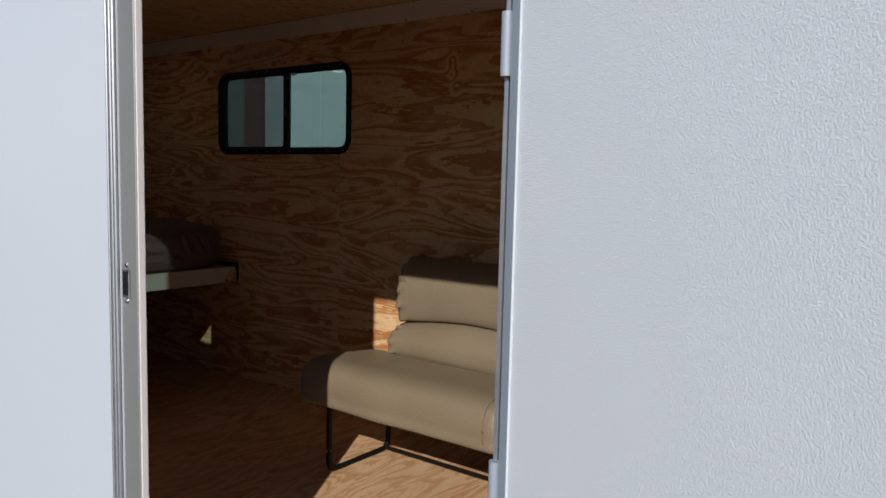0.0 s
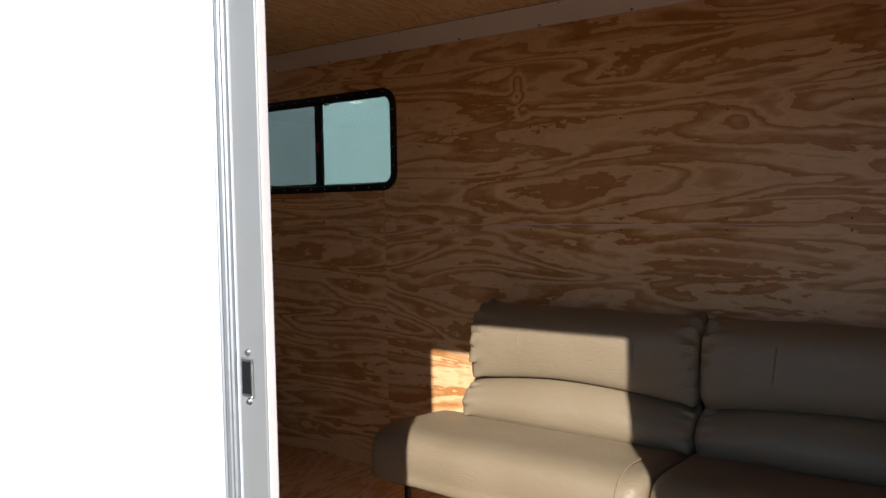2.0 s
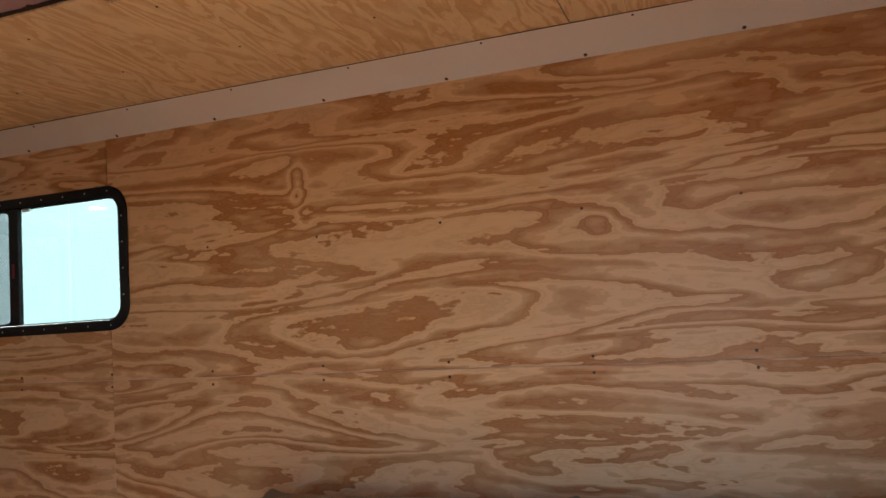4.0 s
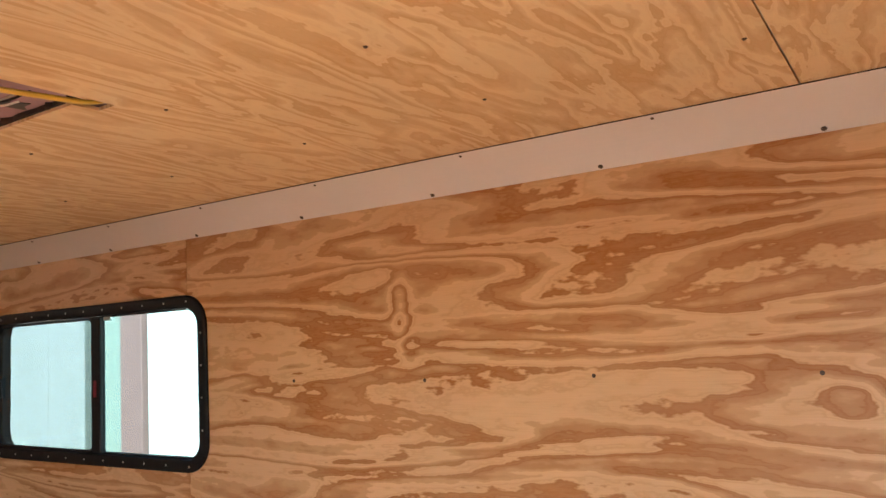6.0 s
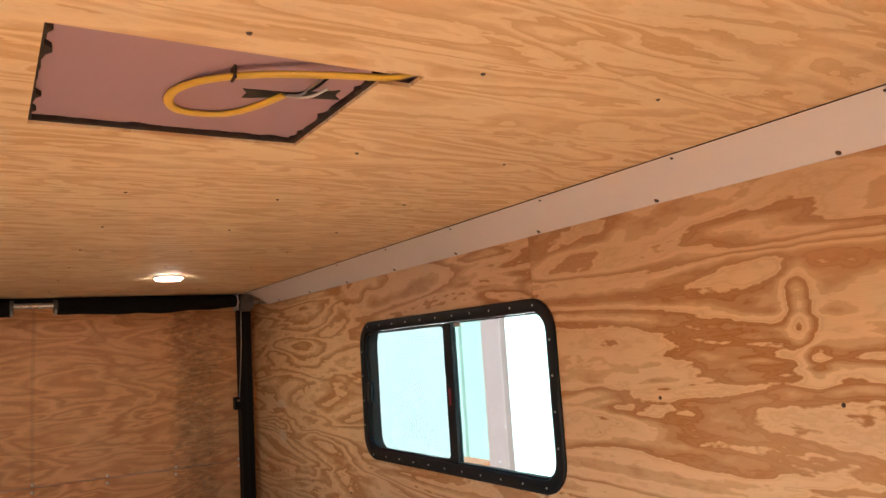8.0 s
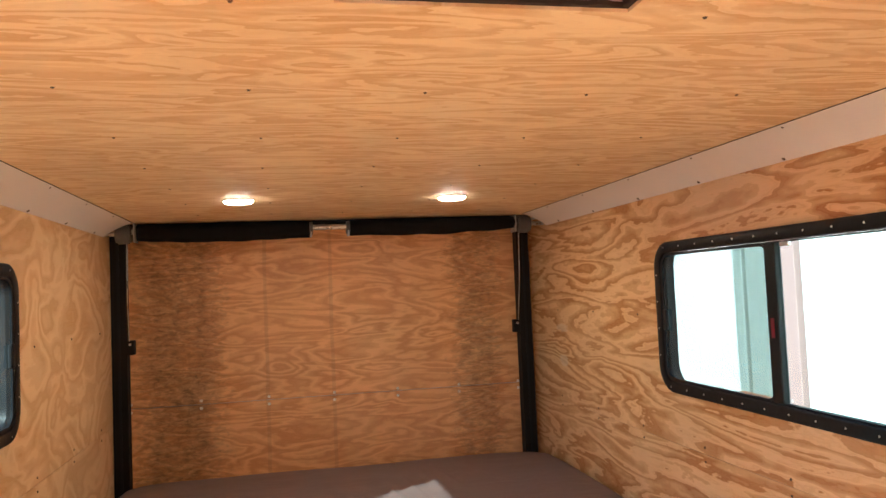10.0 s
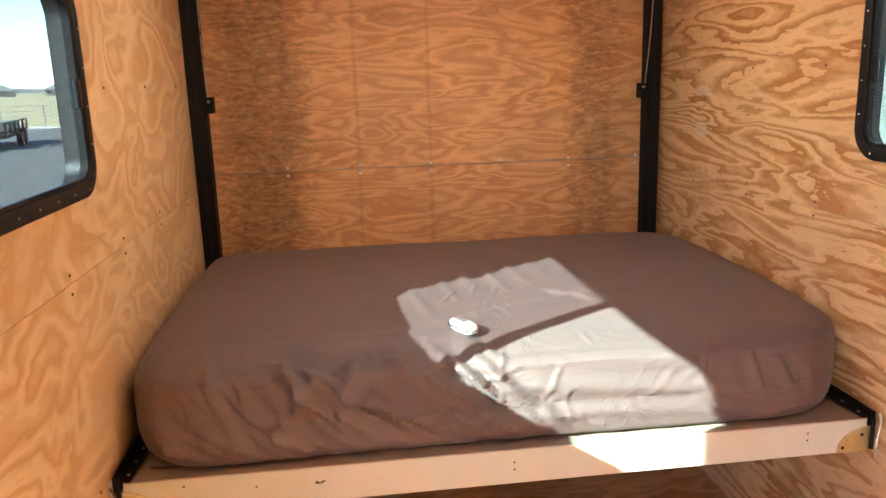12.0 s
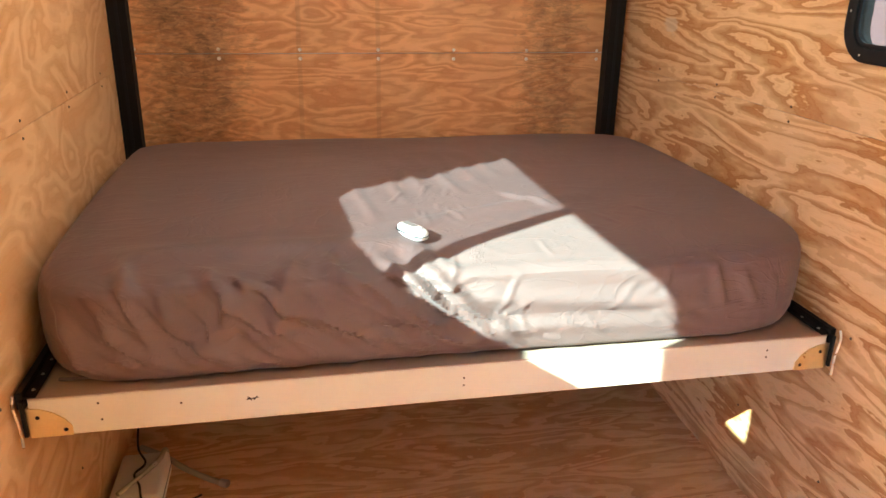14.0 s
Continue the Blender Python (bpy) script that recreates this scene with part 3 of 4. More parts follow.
ragged(bm, HATCH[0], HATCH[1], HATCH[3] - 0.0005, 0, -1)
ragged(bm, HATCH[2], HATCH[3], HATCH[0] + 0.0005, 1, 1)
ragged(bm, HATCH[0], HATCH[1], HATCH[2] + 0.0005, 0, 1)
tagged(part("cut_edge", bm, M_TAR), "dark ragged saw-cut edge of the ceiling opening", "trim", "", "structure")

cable = thing("electric_cable", "looped yellow electric cable with taped wire ends", "cable")
part("sheath", tube(bmesh.new(), [(3.330, 1.230, 2.009), (3.326, 1.195, 1.999), (3.314, 1.132, 1.997), (3.276, 1.052, 2.001), (3.222, 0.998, 2.006), (3.158, 0.973, 2.011), (3.108, 0.976, 2.010), (3.082, 1.003, 2.009), (3.092, 1.055, 2.009), (3.140, 1.088, 2.010), (3.188, 1.108, 2.012)], 0.0066, 8, 8, 0.6), M_YELLOW, cable, "", True)
for k, (p, q) in enumerate((((3.186, 1.107), (3.262, 1.128)), ((3.188, 1.110), (3.290, 1.136)), ((3.184, 1.108), (3.235, 1.150)))):
    part("wire", tube(bmesh.new(), [(p[0], p[1], 2.012), ((p[0] + q[0]) / 2 + 0.004 * k, (p[1] + q[1]) / 2, 2.001), (q[0], q[1], 2.009)], 0.0018, 6, 5), (M_STEEL, M_BLACK, M_BOXWHITE)[k], cable)
part("staple", boxed(3.246, 3.264, 1.0195, 1.0220, 1.997, 2.0132), M_TAR, cable)
bm = bmesh.new()
for ang, ln in ((-104, 0.068), (70, 0.060)):
    m = Matrix.Translation((3.188, 1.122, 2.0127 - ang * 4e-6)) @ pose(0, 0, 0, 0, 0, ang)
    low, high = ([bm.verts.new(m @ Vector(p)) for p in ((-0.004, -0.007, z), (ln, -0.019, z), (ln - 0.006, 0.0, z), (ln, 0.017, z), (-0.004, 0.007, z))] for z in (-0.0006, 0.0006))
    bm.faces.new(high)
    bm.faces.new(low[::-1])
    for k in range(5):
        bm.faces.new((low[k], low[(k + 1) % 5], high[(k + 1) % 5], high[k]))
part("tape", bm, M_TAPE, cable, "crossed strips of black tape")


def ceiling_lamp(x, y):
    lamp = thing("ceiling_lamp", "small round white LED puck lamp, switched on", "lamp", "LED ceiling lamps")
    bm = bmesh.new()
    cyl(bm, (x, y, CEIL - 0.0045), (x, y, CEIL - 0.0005), 0.054, 40)
    # the ring's dark colour stands for the shadow line under the ceiling
    part("rim", bm, M_DRUM, lamp, "thin mounting ring darkened for the shadow line at the ceiling")
    bm = bmesh.new()
    cyl(bm, (x, y, CEIL - 0.0115), (x, y, CEIL - 0.005), 0.044, 40, 0.051)
    part("diffuser", bm, M_LED, lamp, "glowing diffuser")
    return lamp


ceiling_lamp(1.11, 0.592)
ceiling_lamp(1.11, 1.373)

# ---- lift bed ----
lift = thing("bed_lift", "black steel bed lift with corner posts and roller shaft", "bed lift")
for px, y0, y1, clip_y in ((0.07, -0.019, 0.046, 0.046), (0.0, 1.898, 1.962, 1.898)):
    post = part("post", boxed(0.15 + px, 0.215 + px, y0, y1, 0.52, 1.955, bevel=0.003), M_BLACKMETAL, lift)
    part("groove", boxed(0.2145 + px, 0.2165 + px, (y0 + y1) / 2 - 0.006, (y0 + y1) / 2 + 0.006, 0.55, 1.93), M_RUBBER, post)
    s = 1 if clip_y < 1 else -1
    c0, c1 = sorted((clip_y - s * 0.002, clip_y + s * 0.030))
    stop = part("stop_clip", boxed(0.17 + px, 0.215 + px, c0, c1, 1.418, 1.482, bevel=0.003), M_BLACKMETAL, lift, "black stop clip")
    cyl(bm := bmesh.new(), (0.216 + px, (c0 + c1) / 2, 1.465), (0.222 + px, (c0 + c1) / 2, 1.465), 0.006, 10)
    part("bolt", bm, M_STEEL, stop)
    part("strap", tube(bmesh.new(), [(0.30, clip_y + s * 0.012, 1.95), (0.27 + px / 2, clip_y + s * 0.010, 1.70), (0.225 + px, clip_y + s * 0.012, 1.48)], 0.0022, 6, 4), M_STEEL, lift, "thin steel strap")
    d0, d1 = (0.024, 0.088) if s > 0 else (1.862, 1.926)
    bm = bmesh.new()
    for e0, e1, rad in ((d0, d0 + 0.010, 0.037), (d0 + 0.010, d1 - 0.010, 0.044), (d1 - 0.010, d1, 0.037)):
        cyl(bm, (0.35, e0, 1.953), (0.35, e1, 1.953), rad, 28)
    part("drum", bm, M_DRUM, lift, "worn grey belt drum", True)
    part("bracket", boxed(0.30, 0.385, d1 + 0.012 if s > 0 else d0 - 0.018, d1 + 0.018 if s > 0 else d0 - 0.012, 1.915, 1.998, bevel=0.001), M_STEEL, lift, "steel bearing bracket")
    w0, w1 = (-0.019, 0.023) if s > 0 else (1.927, 1.999)
    part("axle_end", cyl(bmesh.new(), (0.35, w0, 1.955), (0.35, w1, 1.955), 0.010, 14), M_STEEL, lift, "", True)
part("shaft", cyl(bmesh.new(), (0.35, 0.05, 1.962), (0.35, 1.88, 1.962), 0.012, 16), M_STEEL, lift, "bright steel shaft", True)
part("header", boxed(0.29, 0.318, 0.02, 1.90, 1.968, 1.9992, bevel=0.002), M_BLACKMETAL, lift)


def roller(y0, y1, tilt):
    bm = bmesh.new()
    rows = []
    n = 26
    for i in range(33):
        s = i / 32
        y = y0 + (y1 - y0) * s
        sag = 0.010 * math.sin(math.pi * s) + 0.004 * noise.noise((y * 9, 2, 1)) + tilt * s
        row = []
        for k in range(n):
            a = 2 * math.pi * k / n
            r = 0.036 + 0.003 * noise.noise((y * 14, math.cos(a) * 1.5, math.sin(a) * 1.5))
            z = r * math.sin(a)
            row.append(bm.verts.new((0.35 + r * math.cos(a), y, 1.956 + z - (sag if z < 0 else 0))))
        rows.append(row)
    for a, b in zip(rows, rows[1:]):
        for k in range(n):
            bm.faces.new((a[k], a[(k + 1) % n], b[(k + 1) % n], b[k]))
    bm.faces.new(rows[0][::-1])
    bm.faces.new(rows[-1])
    part("roller_sleeve", bm, M_ROLLER, lift, "sagging black sleeve", True)


roller(0.112, 0.861, 0.004)
roller(1.048, 1.845, -0.012)
for y in (0.868, 1.040):
    collar = part("collar", cyl(bmesh.new(), (0.35, y - 0.009, 1.958), (0.35, y + 0.009, 1.958), 0.030, 20), M_DRUM, lift, "dark steel shaft collar", True)
    for dx in (-0.022, 0.022):
        part("bolt", cyl(bmesh.new(), (0.35 + dx, y, 1.918), (0.35 + dx, y, 1.950), 0.0045, 10), M_STEEL, collar)

# platform
platform = thing("bed_platform", "pale wooden bed platform hung between the trailer walls", "bed platform")
part("front_board", boxed(1.650, 1.672, 0.012, 1.972, 0.488, 0.5825, bevel=0.002), M_RAIL, platform, "pale painted front board")
part("deck", boxed(0.03, 1.649, 0.012, 1.972, 0.560, 0.580), M_DECK, platform, "brown deck board")
part("deck_lip", boxed(1.6495, 1.671, 0.012, 1.972, 0.583, 0.5855), M_DECK, platform)
for y, s in ((0.002, 1), (1.982, -1)):
    y0, y1 = sorted((y - s * 0.014, y + s * 0.004))
    part("side_rail", boxed(0.20, 1.672, y0, y1, 0.560, 0.602, bevel=0.002), M_BLACKMETAL, platform, "black steel side rail")
    part("side_rail", boxed(0.20, 1.672, *sorted((y, y + s * 0.028)), 0.5865, 0.5905, bevel=0.001), M_BLACKMETAL, platform)
    # curved zinc corner plate on the front
    bm = bmesh.new()
    outline = [(0.0, 0.490), (0.088, 0.490), (0.088, 0.512), (0.074, 0.532), (0.052, 0.549), (0.026, 0.560), (0.0, 0.563)]
    fr = [bm.verts.new((1.6765, y + s * (0.006 + a), b)) for a, b in outline]
    bk = [bm.verts.new((1.6728, y + s * (0.006 + a), b)) for a, b in outline]
    bm.faces.new(fr)
    bm.faces.new(bk[::-1])
    for k in range(len(fr)):
        bm.faces.new((fr[k], fr[(k + 1) % len(fr)], bk[(k + 1) % len(fr)], bk[k]))
    part("corner_plate", bm, M_ZINC, platform, "yellow zinc-plated corner plate")
    for a, b in ((0.020, 0.540), (0.074, 0.505)):
        screw(platform, (1.6765, y + s * (0.006 + a), b), (1, 0, 0), M_BLACK, 0.005)
    part("link_rod", tube(bmesh.new(), [(1.69, y - s * 0.010, 0.606), (1.695, y - s * 0.012, 0.580), (1.694, y - s * 0.006, 0.53), (1.694, y - s * 0.006, 0.478)], 0.0032, 8, 6), M_STEEL, platform, "bent steel link rod")
    part("link_pin", boxed(1.679, 1.69, *sorted((y - s * 0.002, y + s * 0.006)), 0.50, 0.59, bevel=0.001), M_BLACKMETAL, platform)
    for k in range(4):
        screw(platform, (1.64 - 0.07 * k, y + s * 0.016, 0.5905), (0, 0, 1), M_STEEL, 0.0045)
for y, z in ((0.987, 0.528), (0.987, 0.548), (0.155, 0.562), (0.158, 0.520), (0.33, 0.545), (1.80, 0.555), (1.80, 0.535)):
    screw(platform, (1.672, y, z), (1, 0, 0), M_SCREW, 0.0030)
bm = bmesh.new()
for ang, ln, dy in ((8, 0.026, 0.0), (52, 0.012, 0.006), (-48, 0.014, -0.007), (35, 0.010, -0.010)):
    bmesh.ops.create_cube(bm, size=1.0, matrix=Matrix.Translation((1.6724, 0.488 + dy, 0.542)) @ pose(0, 0, 0, ang, 0, 0) @ Matrix.Diagonal((0.0006 + ang * 1e-6, ln, 0.0026, 1)))
part("gouge", bm, M_TAR, platform, "dark splintered gouge")


# mattress under a fitted sheet
def mattress():
    x0, x1, y0, y1 = 0.045, 1.652, 0.006, 1.997
    corners = [((x1, y0), 0.20), ((x1, y1), 0.26), ((x0, y1), 0.30), ((x0, y0), 0.26)]
    outline = []
    for (cx, cy), r in corners:
        ox, oy = cx + (r if cx == x0 else -r), cy + (r if cy == y0 else -r)
        a0 = {(x1, y0): -math.pi / 2, (x1, y1): 0.0, (x0, y1): math.pi / 2, (x0, y0): math.pi}[cx, cy]
        for i in range(11):
            a = a0 + math.pi / 2 * i / 10
            outline.append(Vector((ox + r * math.cos(a), oy + r * math.sin(a), 0)))
    # even spacing round the edge
    pts = outline + outline[:1]
    run = [0.0]
    for a, b in zip(pts, pts[1:]):
        run.append(run[-1] + (b - a).length)
    N = 1200
    line = []
    j = 0
    for i in range(N):
        d = run[-1] * i / N
        while run[j + 1] < d:
            j += 1
        f = (d - run[j]) / max(1e-6, run[j + 1] - run[j])
        line.append(pts[j].lerp(pts[j + 1], f))
    centre = Vector(((x0 + x1) / 2, (y0 + y1) / 2, 0))
    key = [(0.050, 0.5868), (0.030, 0.5875), (0.014, 0.600), (0.004, 0.630), (0.0, 0.670), (0.0, 0.715), (0.001, 0.755), (0.005, 0.785), (0.015, 0.808), (0.036, 0.822), (0.075, 0.829), (0.13, 0.832), (0.18, 0.834)]
    prof = [(a[0] + (b[0] - a[0]) * t / 4, a[1] + (b[1] - a[1]) * t / 4) for a, b in zip(key, key[1:]) for t in range(4)]
    bm = bmesh.new()
    rings = []

    # drapery as a height field over y and v, the way up the side and in over the top
    ys, vs = np.linspace(-0.03, 2.01, 480), np.linspace(0.58, 1.98, 350)
    Y, V = np.meshgrid(ys, vs, indexing="ij")
    field = np.zeros_like(Y)
    rng = np.random.default_rng(11)

    def crease(p, q, r, amp, width):
        """A ridge along a bent line from p by q to r, dying out at its start, with a hollow beside it."""
        nonlocal field
        best = np.full(Y.shape, 9.0)
        fade = np.zeros_like(Y)
        n = 12
        line = [((1 - t) ** 2 * p[0] + 2 * t * (1 - t) * q[0] + t * t * r[0], (1 - t) ** 2 * p[1] + 2 * t * (1 - t) * q[1] + t * t * r[1]) for t in np.linspace(0, 1, n + 1)]
        for k, ((ay, av), (by, bv)) in enumerate(zip(line, line[1:])):
            dy, dv = by - ay, bv - av
            u = np.clip(((Y - ay) * dy + (V - av) * dv) / (dy * dy + dv * dv + 1e-9), 0, 1)
            d = (Y - ay - u * dy) ** 2 + (V - av - u * dv) ** 2
            t = (k + u) / n
            closer = d < best
            best = np.where(closer, d, best)
            fade = np.where(closer, np.minimum(1.0, t * 3.5) * np.minimum(1.0, (1 - t) * 4 + 0.15), fade)
        field += amp * fade * (np.exp(-best / width ** 2) - 0.45 * np.exp(-best / (2.2 * width) ** 2))

    # the bundle that gathers at the hem beside the sunlit part
    for k in range(6):
        s = k / 5
        crease((0.50 + 0.36 * s, 0.82 + 0.16 * s + 0.02 * rng.normal()), (0.70 + 0.22 * s, 0.675 + 0.06 * s), (1.02 + 0.14 * s, 0.603 + 0.006 * k), 0.022 + 0.007 * rng.random(), 0.017 + 0.006 * rng.random())
    # pleats and slants towards the other end
    for y0, dy, v0, v1 in ((0.60, -0.05, 0.96, 0.66), (0.50, -0.12, 0.84, 0.63), (0.40, 0.14, 0.92, 0.70), (0.30, 0.16, 0.80, 0.62), (0.20, 0.05, 0.98, 0.76), (0.16, 0.16, 0.76, 0.61), (0.08, 0.07, 0.80, 0.62), (0.66, 0.10, 0.99, 0.78), (0.86, 0.12, 1.02, 0.82)):
        crease((y0, v0), (y0 + dy * 0.3 + 0.02 * rng.normal(), (v0 + v1) / 2), (y0 + dy, v1), 0.019 + 0.010 * rng.random(), 0.019 + 0.010 * rng.random())
    for k in range(16):
        y0 = 0.05 + 1.45 * rng.random()
        crease((y0, 0.66 + 0.06 * rng.random()), (y0 + 0.06, 0.625), (y0 + 0.10 + 0.10 * rng.random(), 0.598), 0.008, 0.010)
    # broad rolls along the bed's front
    crease((0.10, 0.98), (0.45, 1.06), (0.98, 1.00), 0.016, 0.055)
    crease((0.75, 0.86), (1.10, 0.83), (1.60, 0.80), 0.011, 0.032)
    crease((0.95, 0.76), (1.20, 0.74), (1.58, 0.71), 0.011, 0.026)
    crease((0.90, 0.66), (1.15, 0.67), (1.60, 0.64), 0.009, 0.020)
    crease((0.85, 1.10), (1.05, 1.20), (1.45, 1.30), 0.013, 0.030)
    crease((1.20, 1.36), (1.26, 1.28), (1.34, 1.22), 0.014, 0.016)
    for y0, v0, dy, dv in ((1.62, 0.84, 0.05, -0.16), (1.70, 0.80, 0.06, -0.12), (1.50, 0.70, 0.12, -0.06), (1.80, 0.78, 0.02, -0.12)):
        crease((y0, v0), (y0 + dy * 0.4, v0 + dv * 0.5), (y0 + dy, v0 + dv), 0.011, 0.015)
    # fans of narrow slack folds down the front
    for k in range(20):
        s = k / 19
        crease((0.34 + 0.50 * s + 0.02 * rng.normal(), 0.90 + 0.07 * rng.random()), (0.55 + 0.42 * s, 0.72 + 0.05 * rng.normal()), (0.80 + 0.36 * s + 0.03 * rng.normal(), 0.605 + 0.02 * rng.random()), 0.008 + 0.006 * rng.random(), 0.009 + 0.005 * rng.random())
    for k in range(12):
        s = k / 11
        crease((0.06 + 0.38 * s, 0.86 + 0.06 * rng.random()), (0.10 + 0.40 * s, 0.74), (0.20 + 0.44 * s + 0.03 * rng.normal(), 0.615), 0.008 + 0.005 * rng.random(), 0.010 + 0.005 * rng.random())
    # ripples that run in over the top
    for k in range(9):
        y0, v0 = 0.78 + 0.085 * k + 0.015 * rng.normal(), 1.46 + 0.055 * k + 0.03 * rng.normal()
        crease((y0 + 0.05, v0 - 0.26), (y0 + 0.02, v0 - 0.10), (y0 - 0.01, v0 + 0.16), 0.007 + 0.004 * rng.random(), 0.018 + 0.006 * rng.random())
    # fine sharp creases, thickest where the light falls
    for k in range(70):
        y0, v0 = 0.75 + 0.85 * rng.random(), 0.64 + 0.72 * rng.random()
        a, ln = rng.normal(0.5, 0.9), 0.05 + 0.12 * rng.random()
        y1, v1 = y0 + ln * math.cos(a), max(0.6, v0 + ln * math.sin(a))
        crease((y0, v0), ((y0 + y1) / 2 + 0.012 * rng.normal(), (v0 + v1) / 2 + 0.012 * rng.normal()), (y1, v1), 0.0026 + 0.0022 * rng.random(), 0.008)

    def lifted(y, v):
        i = min(max((y - ys[0]) / (ys[1] - ys[0]), 0), len(ys) - 1.001)
        j = min(max((v - vs[0]) / (vs[1] - vs[0]), 0), len(vs) - 1.001)
        a, b = int(i), int(j)
        f, g = i - a, j - b
        return (field[a, b] * (1 - f) * (1 - g) + field[a + 1, b] * f * (1 - g) + field[a, b + 1] * (1 - f) * g + field[a + 1, b + 1] * f * g)

    def crumple(p, side, inset):
        front = max(0.0, min(1.0, (p.x - 0.40) / 0.25))
        h = front * lifted(p.y, p.z + max(0.0, 1.645 - p.x)) if front else 0.0
        top = 0.004 * noise.noise((p.x * 3, p.y * 3, 3.1)) + 0.0015 * noise.noise((p.x * 9, p.y * 7, 1.1))
        # the mattress domes in the middle and rolls off towards the end wall
        x = p.x / 1.65
        top += (0.034 * math.sin(math.pi * min(1.0, max(0.0, x))) - 0.055 * max(0.0, 1 - x / 0.22) ** 2 - 0.010) * (1 if p.z > 0.70 else 0)
        return top + h * (1 - side), h * side * 1.3

    inner = [(0.18 + k / 52.0, 0.834) for k in range(1, 52)]
    for inset, z in prof + inner:
        ring_v = []
        for p in line:
            to = centre - p
            if inset > 0.18:
                rim = p + to.normalized() * 0.18
                q = rim.lerp(centre, (inset - 0.18) * 0.985)
            else:
                q = p + to.normalized() * inset
            q.z = z
            side = max(0.0, 1 - inset / 0.06) * min(1.0, max(0.0, (z - 0.5868) / 0.05))
            top, out = crumple(q, side, inset)
            q -= to.normalized() * out
            # hem puckers on the deck at the front
            q.z += top * min(1.0, max(0.0, (z - 0.60) / 0.15))
            if z < 0.61 and p.x > 1.5:
                q += to.normalized() * 0.012 * abs(noise.noise((p.y * 7, 1, 2)))
            # the sheet slackens into a shallow fold beside the sunlit part
            ring_v.append(bm.verts.new(q))
        rings.append(ring_v)
    for a, b in zip(rings, rings[1:]):
        for k in range(N):
            bm.faces.new((a[k], a[(k + 1) % N], b[(k + 1) % N], b[k]))
    # close the middle with a fan on the last ring
    mid = bm.verts.new((*centre.xy, sum(v.co.z for v in rings[-1]) / N))
    for k in range(N):
        bm.faces.new((rings[-1][k], rings[-1][(k + 1) % N], mid))
    return bm


bed = thing("mattress", "mattress in a wrinkled mauve-brown fitted sheet on the platform", "mattress")
cloth = part("fitted_sheet", mattress(), M_SHEET, bed, "wrinkled mauve-brown fitted sheet", True)
hem = [(1.602 + 0.010 * noise.noise((y * 9, 0, 1)), y, 0.590) for y in np.linspace(0.06, 1.60, 40)]
part("hem", tube(bmesh.new(), hem, 0.004, 6, 2), M_SHEET, bed, "gathered elastic hem", True)

# remote control lying on the sheet
under = [v.co.z for v in cloth.data.vertices if v.co.z > 0.75 and math.hypot(v.co.x - 1.452, v.co.y - 0.893) < 0.035]
REM = pose(1.452, 0.893, sum(under) / len(under) + 0.0155, 2, 2, 32)


def turned(bm, m):
    for v in bm.verts:
        v.co = m @ v.co
    return bm


remote = thing("remote_control", "small white handheld remote control lying on the bed", "remote control")
bm = bmesh.new()
bmesh.ops.create_uvsphere(bm, u_segments=28, v_segments=16, radius=1.0)
for v in bm.verts:
    x, y, z = v.co
    v.co = Vector((0.052 * math.copysign(abs(x) ** 0.75, x), 0.0225 * math.copysign(abs(y) ** 0.75, y) * (0.95 + 0.20 * x), 0.0175 * math.copysign(abs(z) ** 0.7, z)))
part("body", turned(bm, REM), M_REMOTE, remote, "", True)
part("keypad", turned(boxed(-0.030, 0.014, -0.009, 0.009, 0.0150, 0.0185, bevel=0.0015), REM), M_GREY, remote, "grey keypad")
part("button", turned(cyl(bmesh.new(), (0.028, 0, 0.012), (0.028, 0, 0.0178), 0.006, 16), REM), M_BOXWHITE, remote)
part("seam", turned(ring(0.1015, 0.042, 0.019, [(0, -0.002), (-0.0022, 0.0), (0, 0.002), (0.003, 0.0)], lambda u, v, w: (u, v, w)), REM), M_BLACK, remote, "dark seam round the edge")

# ---- under the bed ----
unit = thing("power_converter", "white plastic power box standing on the floor under the bed", "power box")
bm = boxed(0.99, 1.22, 0.002, 0.150, FLOOR + 0.0, -0.038, bevel=0.012, seg=3)
part("case", bm, M_BOXWHITE, unit, "", True)
part("lid_line", boxed(0.988, 1.222, 0.0, 0.152, -0.085, -0.0825), M_GREY, unit)
part("cord", tube(bmesh.new(), [(0.93, 0.06, 0.10), (1.00, 0.055, -0.005), (1.06, 0.085, -0.030), (1.11, 0.06, -0.0345), (1.17, 0.085, -0.0345), (1.225, 0.10, -0.045), (1.236, 0.13, -0.09), (1.19, 0.18, -0.1165), (1.14, 0.26, -0.1165)], 0.0035, 8, 8), M_BLACK, unit, "thin black power cord", True)
hose = thing("water_hose", "grey flexible hose lying on the floor under the bed", "hose")
part("tube", tube(bmesh.new(), [(0.86, 0.03, -0.105), (0.93, 0.12, -0.105), (1.00, 0.19, -0.108), (1.06, 0.26, -0.108), (1.10, 0.318, -0.108)], 0.0095, 10, 8), M_HOSE, hose, "", True)
part("fitting", cyl(bmesh.new(), (1.098, 0.316, -0.107), (1.112, 0.340, -0.107), 0.0128, 14), M_STEEL, hose, "bright end fitting", True)
part("branch", tube(bmesh.new(), [(0.93, 0.12, -0.098), (0.968, 0.135, -0.06), (1.0, 0.136, -0.029), (1.05, 0.126, -0.029), (1.12, 0.088, -0.030), (1.21, 0.03, -0.030)], 0.0080, 10, 8), M_HOSE, hose, "", True)
